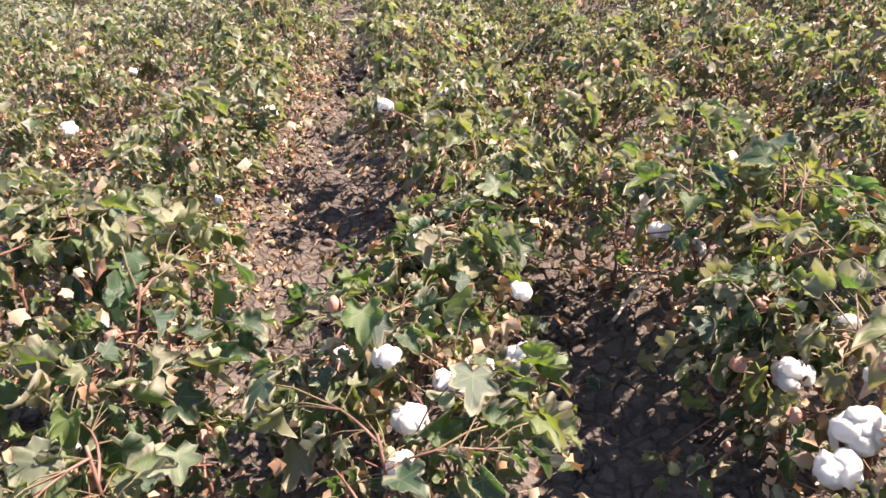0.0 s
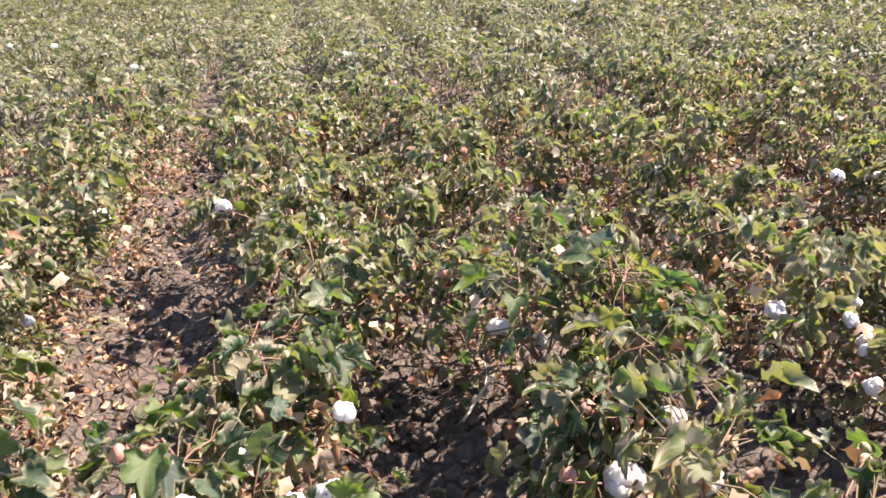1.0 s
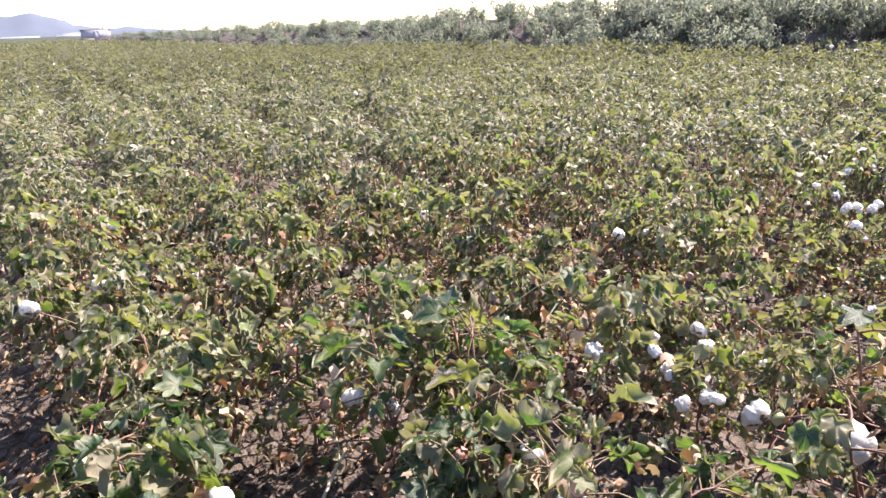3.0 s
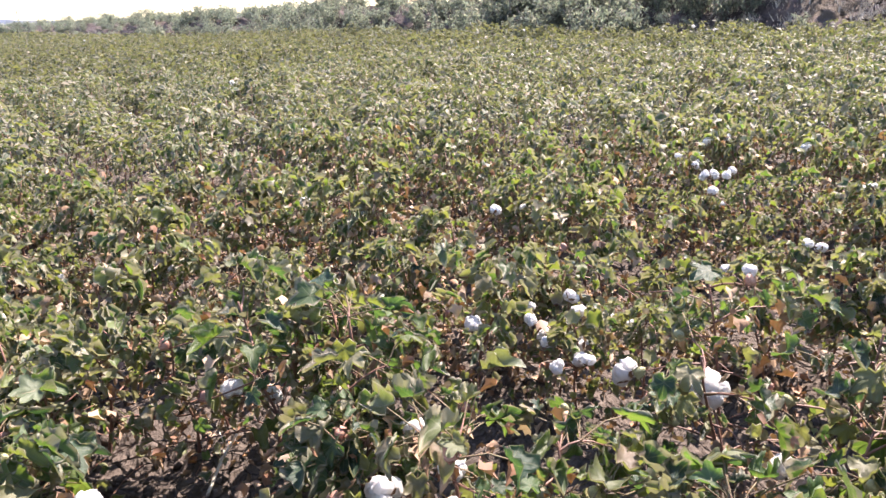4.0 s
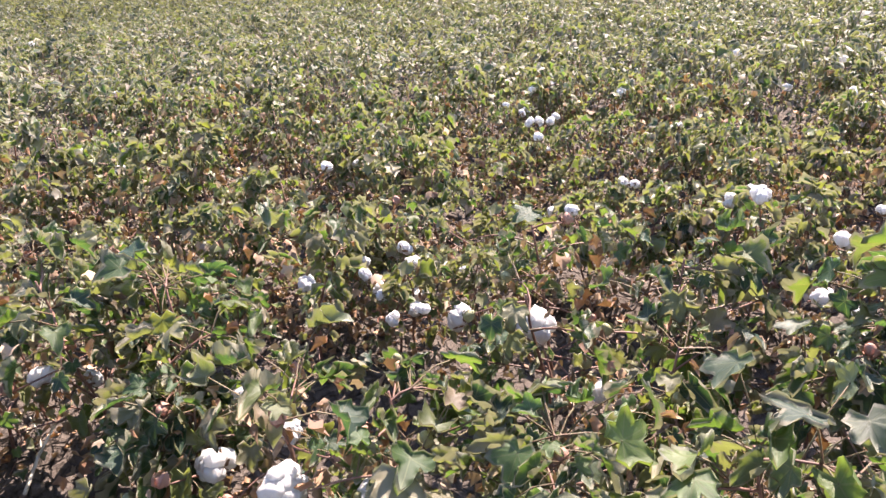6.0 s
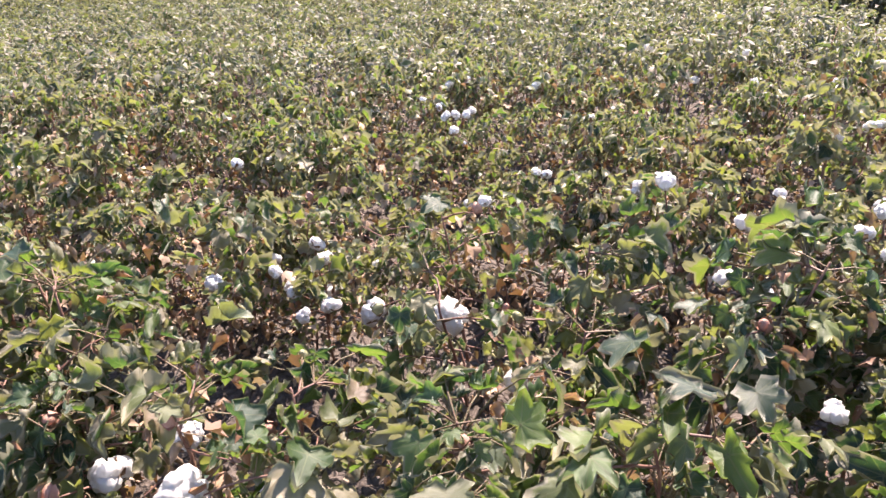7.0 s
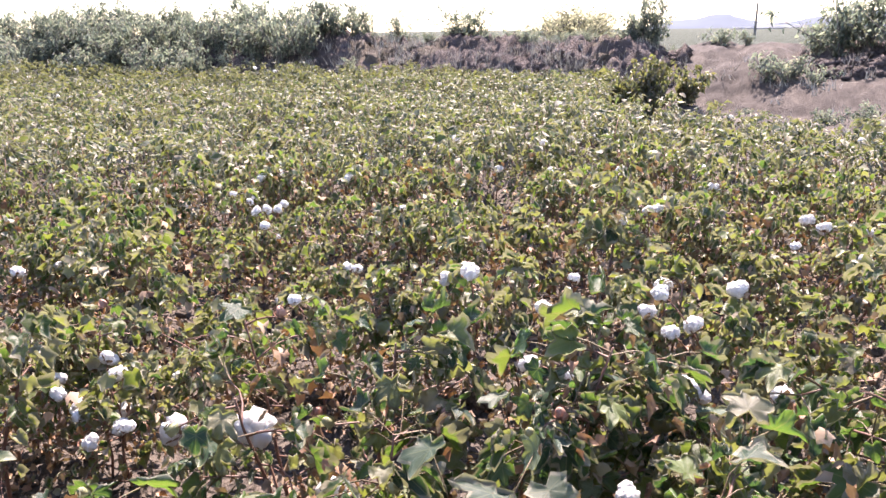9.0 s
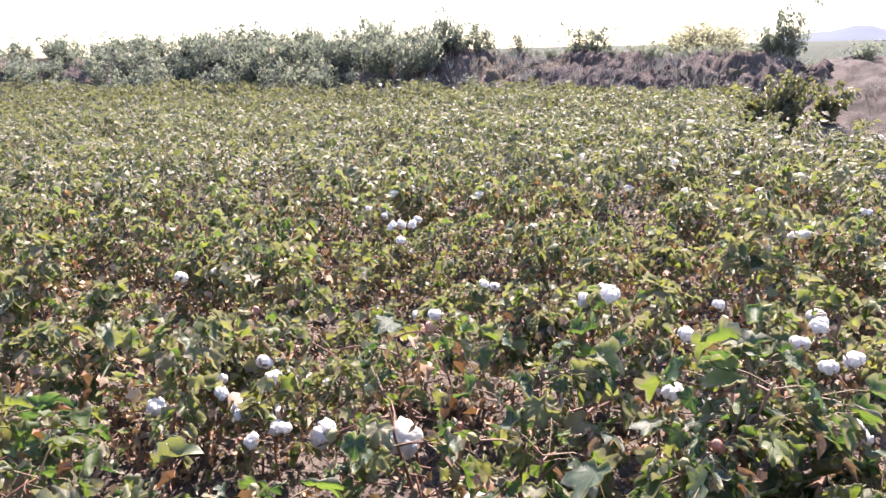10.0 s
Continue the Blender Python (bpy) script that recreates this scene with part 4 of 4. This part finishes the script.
# a pale dry stick lying in the furrow
stick = tagged(new("dry_stick"), "pale dry stick lying across the furrow", "stick")
part("shaft", make_mesh("shaft", *tube([(0.46, 1.95, 0.06), (0.54, 2.04, 0.10), (0.62, 2.12, 0.12)], (0.006, 0.005, 0.004), 5), PALE_STICK), stick)
part("twig", make_mesh("twig", *tube([(0.55, 2.05, 0.10), (0.57, 2.11, 0.12), (0.57, 2.16, 0.16)], (0.003, 0.0025, 0.002), 4), PALE_STICK), stick)


# ---- earth banks ----
def bank(name, ys, crest_x, crest_h, width, seed, label):
    """A ridge of dug earth, lumpy, closed below."""
    across = np.linspace(-1, 1, 52)
    yy, aa = np.meshgrid(ys, across, indexing="ij")
    xc, hc = crest_x(yy), crest_h(yy)
    x = xc + aa * width
    prof = (1 - np.abs(aa) ** 1.6)
    base = np.full_like(x, -0.15)
    lump = 0.34 * rough(x, yy, 0.6, 3, seed) + 0.2 * rough(x, yy, 1.7, 3, seed + 7) + 0.3 * (0.25 - np.abs(rough(x, yy, 4.0, 3, seed + 12))) + 0.16 * rough(x, yy, 9.0, 2, seed + 19)
    z = base + prof * (hc + 0.15) + lump * np.minimum(1, prof * 2.5) * np.clip(hc, 0, 1)
    jag = np.random.default_rng(seed)
    z = z + jag.normal(0, 0.03, z.shape) * np.minimum(1, prof * 3)
    x = x + 0.25 * rough(x + 40, yy, 1.6, 3, seed + 3) + jag.normal(0, 0.03, x.shape)
    ob = new(name, make_mesh(name, np.stack([x.ravel(), yy.ravel(), z.ravel()], 1), grid_tris(len(across), len(ys)), BANK, smooth=False))
    return tagged(ob, label, "earth bank", kind="structure")


def main_x(y):
    return 17.6 - 0.1 * y


ys = list(np.arange(1.0, 13, 0.085))
while ys[-1] < 150:
    ys.append(ys[-1] + 0.085 + (ys[-1] - 13) * 0.025)
bank("earth_bank", np.array(ys), main_x, lambda y: (1.08 + 0.15 * step(6, 10, y)) * step(1.0, 2.6, y) * (1 - 0.15 * step(30, 60, y)) * (1 - 0.8 * step(120, 150, y)), 2.1, 3, "lumpy bank of dark dug earth along the field")
bank("earth_bank_short", np.arange(-10, -0.2, 0.1), lambda y: 17.8 + 0 * y, lambda y: 1.15 * (1 - step(-1.8, -0.4, y)), 2.0, 17, "bank of dug earth beyond the dirt track")

CRUMB = (np.array([(1, 0, 0), (-1, 0, 0), (0, 1, 0), (0, -1, 0), (0, 0, 1), (0, 0, -1), (0.7, 0.7, 0.5), (-0.7, -0.7, 0.5)], float),
         np.array([(0, 6, 4), (6, 2, 4), (0, 2, 6), (2, 1, 4), (1, 7, 4), (7, 3, 4), (1, 3, 7), (3, 0, 4), (2, 0, 5), (1, 2, 5), (3, 1, 5), (0, 3, 5)]))
# clods on the banks and at their feet
q = np.random.default_rng(53)
pieces = []
for _ in range(6500):
    y = q.uniform(1.6, 16) if q.random() < 0.8 else q.uniform(-7, -0.6)
    x = (main_x(y) if y > 0 else 17.8) + q.uniform(-2.2, 0.4)
    s = q.gamma(1.7, 0.024) + 0.02
    a = abs(x - (main_x(y) if y > 0 else 17.8)) / 2.1
    h = max(float(ground_height(x, y)), 1.0 * (step(1.0, 2.6, y) if y > 0 else 1 - step(-1.8, -0.4, y)) * max(0.0, 1 - a ** 1.6))
    v = CRUMB[0] * (1 + q.normal(0, 0.22, (len(CRUMB[0]), 1))) * s * q.uniform(0.6, 1.3, 3)
    pieces.append((v + [x, y, h + 0.02], CRUMB[1]))
tagged(new("bank_clods", make_mesh("bank_clods", *join(pieces), BANK, smooth=False)), "dark clods of dug earth on the banks", "soil clods", kind="stuff")


# ---- shrubs ----
def shrub_form(q, name, tall, wide, stems, leaves, leaf_len, leaf_wide, material, label, upright=0.6, spray=0.16, hang=0.6, dome=False):
    """A shrub: fanning stems that fork, and sprays of small leaves round the twigs, with gaps."""
    ob = tagged(new(name), label, "shrub")
    wood, tips = [], []
    for _ in range(stems):
        a, out = q.uniform(0, 6.28), abs(q.normal(0, 0.5)) * wide
        h = tall * q.uniform(0.55, 1.0)
        if dome:
            out = 0.62 * wide * math.sqrt(q.random())
            h = tall * q.uniform(0.88, 1.0) * math.sqrt(max(0.08, 1 - (out / (0.66 * wide)) ** 2))
        s = np.linspace(0, 1, 6)
        bend = q.normal(0, 0.08, 2)
        line = np.stack([math.cos(a) * out * s ** (1 + upright) + bend[0] * s ** 2 * tall, math.sin(a) * out * s ** (1 + upright) + bend[1] * s ** 2 * tall, h * s - 0.05], 1)
        wood.append(tube(line[[0, 2, 5]], np.array([0.024, 0.017, 0.007]) * max(0.6, tall / 1.5), 3))
        for _ in range(3):
            k = q.uniform(0.3, 1.0)
            root = np.array([np.interp(k, s, line[:, c]) for c in range(3)])
            b = q.uniform(0, 6.28)
            length = q.uniform(0.12, 0.32) * wide
            twig = root + s[:, None] * np.array([math.cos(b) * length, math.sin(b) * length, length * q.uniform(0.2, 1.1)])
            if q.random() < 0.35:
                wood.append(tube(twig[::5], (0.010, 0.004), 3))
            tips.append(twig)
        tips.append(line)
    part("trunk", make_mesh("trunk", *join(wood), DARK_WOOD), ob, "grey-brown twiggy stems")
    lines = np.array(tips)
    pick = q.integers(0, len(lines), leaves)
    k = q.uniform(0.08, 1.0, leaves) * 5
    i = np.minimum(k.astype(int), 4)
    p = lines[pick, i] + (lines[pick, i + 1] - lines[pick, i]) * (k - i)[:, None]
    p = p + q.normal(0, spray * 0.35, (leaves, 3)) * wide
    p[:, 2] = np.maximum(p[:, 2], 0.03)
    shape = [(v * [leaf_wide, 1, 1], t, uv) for v, t, uv in KITE]
    out = p[:, :2] + q.normal(0, 0.4, (leaves, 2))
    turn = leaf_frames(q, p, out, q.uniform(0.7, 1.3, leaves) * leaf_len, hang)
    v, t, uv = scatter(q, shape, p, turn)
    tagged(part("crown", make_mesh("crown", v, t, material, uv), ob, "loose uneven crown of small leaves"), kind="stuff")
    return ob


q = np.random.default_rng(61)
weeds = [shrub_form(q, "shrub", q.uniform(1.0, 1.5), q.uniform(0.9, 1.3), 13, 860, 0.102, 0.75, SHRUB_LEAF, "grey-green leafy shrub growing on the earth bank") for _ in range(6)]
low = [shrub_form(q, "weed_bush", 0.5, 0.6, 9, 420, 0.07, 0.6, SHRUB_LEAF, "low green weed bush on bare dirt", 0.2) for _ in range(3)]
hedge = [shrub_form(q, "hedge_shrub", q.uniform(1.0, 1.4), q.uniform(1.2, 1.6), 7, 440, 0.165, 0.8, SHRUB_LEAF, "grey-green shrub in the far overgrown bank", 0.5, 0.3) for _ in range(4)]
used = set()


def plant_shrub(form, x, y, z, scale, stretch=1.0):
    m = pose(x, y, z, q.normal(0, 3), q.normal(0, 3), q.uniform(0, 360)) @ Matrix.Diagonal((scale, scale, scale * stretch, 1))
    if form.name not in used:
        used.add(form.name)
        form.matrix_basis = m
        return form
    return copy_thing(form, m)


def bank_top(x, y):
    a = min(1.0, abs(x - main_x(y)) / 2.1)
    return (1.08 + 0.15 * float(step(6, 10, y))) * float(step(1.0, 2.6, y)) * (1 - a ** 1.6)


# thick growth over the bank where it runs away along the rows
for y in np.arange(12.4, 46, 0.46):
    y = float(y) * (1 + 0.028 * max(0.0, y - 20))
    if y > 30:
        break
    for _ in range(4):
        yy = y + q.normal(0, 0.35)
        x = main_x(yy) + q.uniform(-2.3, 0.6)
        plant_shrub(weeds[int(q.integers(6))], x, yy, bank_top(x, yy) - 0.05, q.uniform(0.65, 1.0) * (1.0 if yy < 40 else 1.15))
yy = 29.0
while yy < 112:
    for _ in range(4 if yy < 45 else 3):
        x = main_x(yy) + q.uniform(-2.3, 0.8)
        plant_shrub(hedge[int(q.integers(4))], x, yy + q.normal(0, 0.3), bank_top(x, yy) * (1 - 0.8 * float(step(110, 150, yy))) - 0.1, q.uniform(0.6, 0.95), 1.0 - 0.3 * float(step(50, 130, yy)))
    yy += 0.8 + (yy - 29) * 0.022
for y in np.arange(8.8, 17, 0.45):
    yy = float(y) + q.normal(0, 0.15)
    x = main_x(yy) - q.uniform(1.5, 2.2)
    plant_shrub(weeds[int(q.integers(6))], x, yy, bank_top(x, yy) - 0.05, q.uniform(0.35, 0.6))
# single ones on the bare crest
for y, dx, scale, stretch in ((11.3, -1.2, 1.0, 1.0), (10.7, -1.3, 1.1, 1.0), (10.2, -1.1, 1.0, 1.0), (10.6, -0.2, 0.8, 1.0), (9.3, 0.2, 0.5, 1.7), (8.5, 0.3, 0.65, 1.1), (7.2, 0.2, 0.5, 1.0), (6.9, 0.1, 0.85, 1.0),
                              (6.6, 0.2, 0.8, 1.1), (6.2, 0.2, 0.55, 1.0), (5.6, 0.4, 0.5, 1.0), (5.2, -0.2, 0.45, 1.0), (4.2, 0.5, 0.4, 1.0), (3.3, 0.4, 0.4, 1.0), (2.85, 0.0, 0.7, 1.0), (2.60, 0.05, 0.85, 1.5),
                              (2.35, 0.1, 0.7, 1.3), (2.0, 0.3, 0.4, 1.0), (12.6, 0.1, 0.85, 1.15), (12.1, 0.0, 0.9, 1.2), (11.6, -0.1, 0.75, 1.0), (10.9, -0.3, 0.95, 1.1), (10.3, -0.2, 0.95, 1.2), (9.8, -0.2, 0.9, 1.1), (9.45, 0.0, 0.6, 1.5)):
    plant_shrub(weeds[int(q.integers(6))], main_x(y) + dx, y, bank_top(main_x(y) + dx, y) - 0.08, scale, stretch)
# low weeds along the bare crest
for y in np.arange(2.7, 9.6, 0.26):
    yy, dx = float(y) + q.normal(0, 0.1), q.uniform(-0.3, 0.7)
    plant_shrub(weeds[int(q.integers(6))], main_x(yy) + dx, yy, bank_top(main_x(yy) + dx, yy) - 0.06, q.uniform(0.20, 0.36))
# beyond the track
for y, x, scale in ((-0.9, 17.6, 0.7), (-1.3, 17.4, 1.3), (-1.8, 17.5, 1.2), (-2.3, 17.0, 1.2), (-2.9, 17.3, 1.3), (-3.5, 17.0, 1.2), (-4.2, 17.2, 1.2), (-5.0, 17.4, 1.2)):
    plant_shrub(weeds[int(q.integers(6))], x, y, max(float(ground_height(x, y)), 1.15 * float(1 - step(-1.8, -0.4, y)) * (1 - (abs(x - 17.8) / 2) ** 1.6)) - 0.05, scale)

broom = shrub_form(q, "broom_bush", 1.3, 1.7, 130, 17000, 0.075, 0.35, BROOM_LEAF, "dense yellow-green broom bush behind the bank", 0.1, 0.07, -1.1, True)
broom.matrix_basis = pose(20.3, 4.85, 0.62) @ Matrix.Diagonal((1.15, 1.15, 1.04, 1))
for x, y, tall, wide, stems, leaves, label in ((13.1, 2.32, 0.84, 0.70, 20, 1300, "brownish green broad-leaved bush at the field corner"), (13.35, 1.78, 1.02, 0.70, 22, 1500, "dark green broad-leaved bush at the field corner"),
                                               (13.9, 1.30, 0.72, 0.60, 14, 800, "low light green bush beside the dirt track")):
    bush = shrub_form(q, "broadleaf_bush", tall, wide, stems, leaves, 0.10, 1.0, DARK_LEAF, label, 0.2)
    bush.matrix_basis = pose(x, y, float(ground_height(x, y)) - 0.02)
for i, (x, y, s) in enumerate(((15.4, -0.45, 1.25), (15.5, -0.05, 1.1), (15.3, -0.8, 0.9), (19.3, 1.1, 0.9), (19.2, 0.5, 0.7), (13.2, 0.2, 0.4), (12.3, -0.9, 0.6), (11.8, -1.3, 0.7), (14.5, -3.0, 0.7), (10.6, -0.2, 0.5))):
    plant_shrub(low[i % 3], x, y, float(ground_height(x, y)) - 0.02, s)


# dry grass on the bank and round the bare dirt
q = np.random.default_rng(71)
base, tip, wide = [], [], []
for _ in range(620):
    if q.random() < 0.9:
        y = q.uniform(1.8, 12)
        x = main_x(y) + q.uniform(-1.9, 0.6)
        z = bank_top(x, y)
    else:
        y, x = q.uniform(-4.5, 1.6), q.uniform(9.5, 16.5)
        z = float(ground_height(x, y))
    for _ in range(16):
        b = np.array([x, y, z - 0.04]) + [*q.normal(0, 0.07, 2), 0]
        base.append(b)
        tip.append(b + [*q.normal(0, 0.08, 2), q.uniform(0.08, 0.30)])
        wide.append(q.normal(0, 0.006, 3))
base, tip, wide = np.array(base), np.array(tip), np.array(wide)
blades = np.stack([base - wide, base + wide, tip], 1).reshape(-1, 3)
tagged(new("dry_grass", make_mesh("dry_grass", blades, np.arange(len(blades)).reshape(-1, 3), PALE_STICK)), "tufts of dry yellow grass on bank and dirt", "grass", kind="stuff")


# ---- the distance ----
def box(lo, hi):
    v = np.array([(x, y, z) for x in (lo[0], hi[0]) for y in (lo[1], hi[1]) for z in (lo[2], hi[2])], float)
    t = np.array([(0, 1, 3), (0, 3, 2), (4, 6, 7), (4, 7, 5), (0, 4, 5), (0, 5, 1), (2, 3, 7), (2, 7, 6), (0, 2, 6), (0, 6, 4), (1, 5, 7), (1, 7, 3)])
    return v, t


shed = tagged(new("field_shed"), "small lavender grey shed with thin dark roof edge", "shed")
shed.matrix_basis = pose(1.8, 150, 0)
part("wall", make_mesh("wall", *box((0, 0, 0.25), (4.9, 3, 2.25)), SHED_WALL, smooth=False), shed, "pale grey wall")
part("roof", make_mesh("roof", *box((-0.12, -0.15, 2.25), (5.02, 3.15, 2.36)), DARK_WOOD, smooth=False), shed, "thin dark roof slab")
part("base", make_mesh("base", *box((-0.1, -0.3, 0), (5.0, 3.1, 0.25)), DARK_WOOD, smooth=False), shed, "dark base")
part("door", make_mesh("door", *box((2.0, -0.05, 0.25), (2.9, -0.003, 2.0)), SHED_WALL, smooth=False), shed, "grey door")
for x, y, size in ((-2.1, 152, 1.8), (-0.6, 152, 1.7)):
    plant_shrub(low[int(x * 3) % 3], x, y, 0.0, size)

trough = tagged(new("trough"), "low dark trough standing beside the shed", "trough")
trough.matrix_basis = pose(1.5, 148.6, 0)
part("body", make_mesh("body", *box((0, 0, 0.2), (2.4, 0.7, 0.85)), DARK_WOOD, smooth=False), trough)
for x in (0.1, 2.1):
    part("leg", make_mesh("leg", *box((x, 0.1, 0), (x + 0.2, 0.6, 0.2)), DARK_WOOD, smooth=False), trough)


def pole(x, y, z0, top, lean, thick):
    p = tagged(new("utility_pole"), "thin grey wooden utility pole", "pole")
    p.matrix_basis = pose(x, y, z0, 0, lean, 0)
    part("shaft", make_mesh("shaft", *tube([(0, 0, 0), (0, 0, top * 0.5), (0, 0, top)], (thick, thick * 0.85, thick * 0.7), 8), DARK_WOOD), p)
    part("crossarm", make_mesh("crossarm", *box((-0.5, -0.05, top * 0.93), (0.5, 0.05, top * 0.95)), DARK_WOOD, smooth=False), p)


pole(5.5, 152, 0, 5.2, 2, 0.10)
pole(12.4, 119, 0, 3.5, -2, 0.08)
pole(150, 3.7, 0, 5.7, 1, 0.24)


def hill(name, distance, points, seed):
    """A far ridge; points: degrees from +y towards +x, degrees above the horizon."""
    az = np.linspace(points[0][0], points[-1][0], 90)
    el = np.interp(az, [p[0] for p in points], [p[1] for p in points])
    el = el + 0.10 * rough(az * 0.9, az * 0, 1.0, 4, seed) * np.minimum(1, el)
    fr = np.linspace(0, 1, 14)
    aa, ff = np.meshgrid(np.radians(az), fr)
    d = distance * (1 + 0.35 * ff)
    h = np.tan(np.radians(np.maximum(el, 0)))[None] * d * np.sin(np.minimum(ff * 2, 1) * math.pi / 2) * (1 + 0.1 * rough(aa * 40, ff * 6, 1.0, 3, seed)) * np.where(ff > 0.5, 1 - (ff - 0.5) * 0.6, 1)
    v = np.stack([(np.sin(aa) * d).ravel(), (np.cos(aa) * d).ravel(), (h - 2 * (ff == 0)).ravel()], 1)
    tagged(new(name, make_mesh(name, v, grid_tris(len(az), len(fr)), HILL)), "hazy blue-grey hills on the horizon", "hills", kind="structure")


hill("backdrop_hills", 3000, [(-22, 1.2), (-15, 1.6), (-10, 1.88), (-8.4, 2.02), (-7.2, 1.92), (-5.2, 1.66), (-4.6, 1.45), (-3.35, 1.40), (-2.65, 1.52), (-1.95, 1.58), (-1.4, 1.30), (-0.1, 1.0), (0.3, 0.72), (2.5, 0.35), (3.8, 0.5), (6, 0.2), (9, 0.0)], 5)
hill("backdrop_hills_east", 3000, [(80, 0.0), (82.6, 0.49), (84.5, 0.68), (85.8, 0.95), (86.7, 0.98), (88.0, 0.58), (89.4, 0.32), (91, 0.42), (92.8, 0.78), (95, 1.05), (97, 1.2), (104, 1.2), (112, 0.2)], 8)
for d, a0, a1, h in ((700, 87.0, 90.4, 1.9), (1500, 88.4, 91.5, 9.0), (-1500, -4.6, -1.8, 2.8), (-1100, -0.8, 1.6, 4.6)):
    g = tagged(new("greenhouse"), "long low white plastic greenhouse far away", "greenhouse", "far greenhouses")
    if d > 0:
        y0, y1 = d / math.tan(radians(a1)), d / math.tan(radians(a0))
        lo, hi = (d, y0), (d + 20, y1)
    else:
        lo, hi = (-d * math.tan(radians(a0)), -d), (-d * math.tan(radians(a1)), 20 - d)
    part("film_roof", make_mesh("film_roof", *box((*lo, 0.8), (*hi, h)), FILM, smooth=False), g)
    part("base_wall", make_mesh("base_wall", *box((lo[0] + 0.2, lo[1] + 0.2, 0), (hi[0] - 0.2, hi[1] - 0.2, 0.8)), SHED_WALL, smooth=False), g)
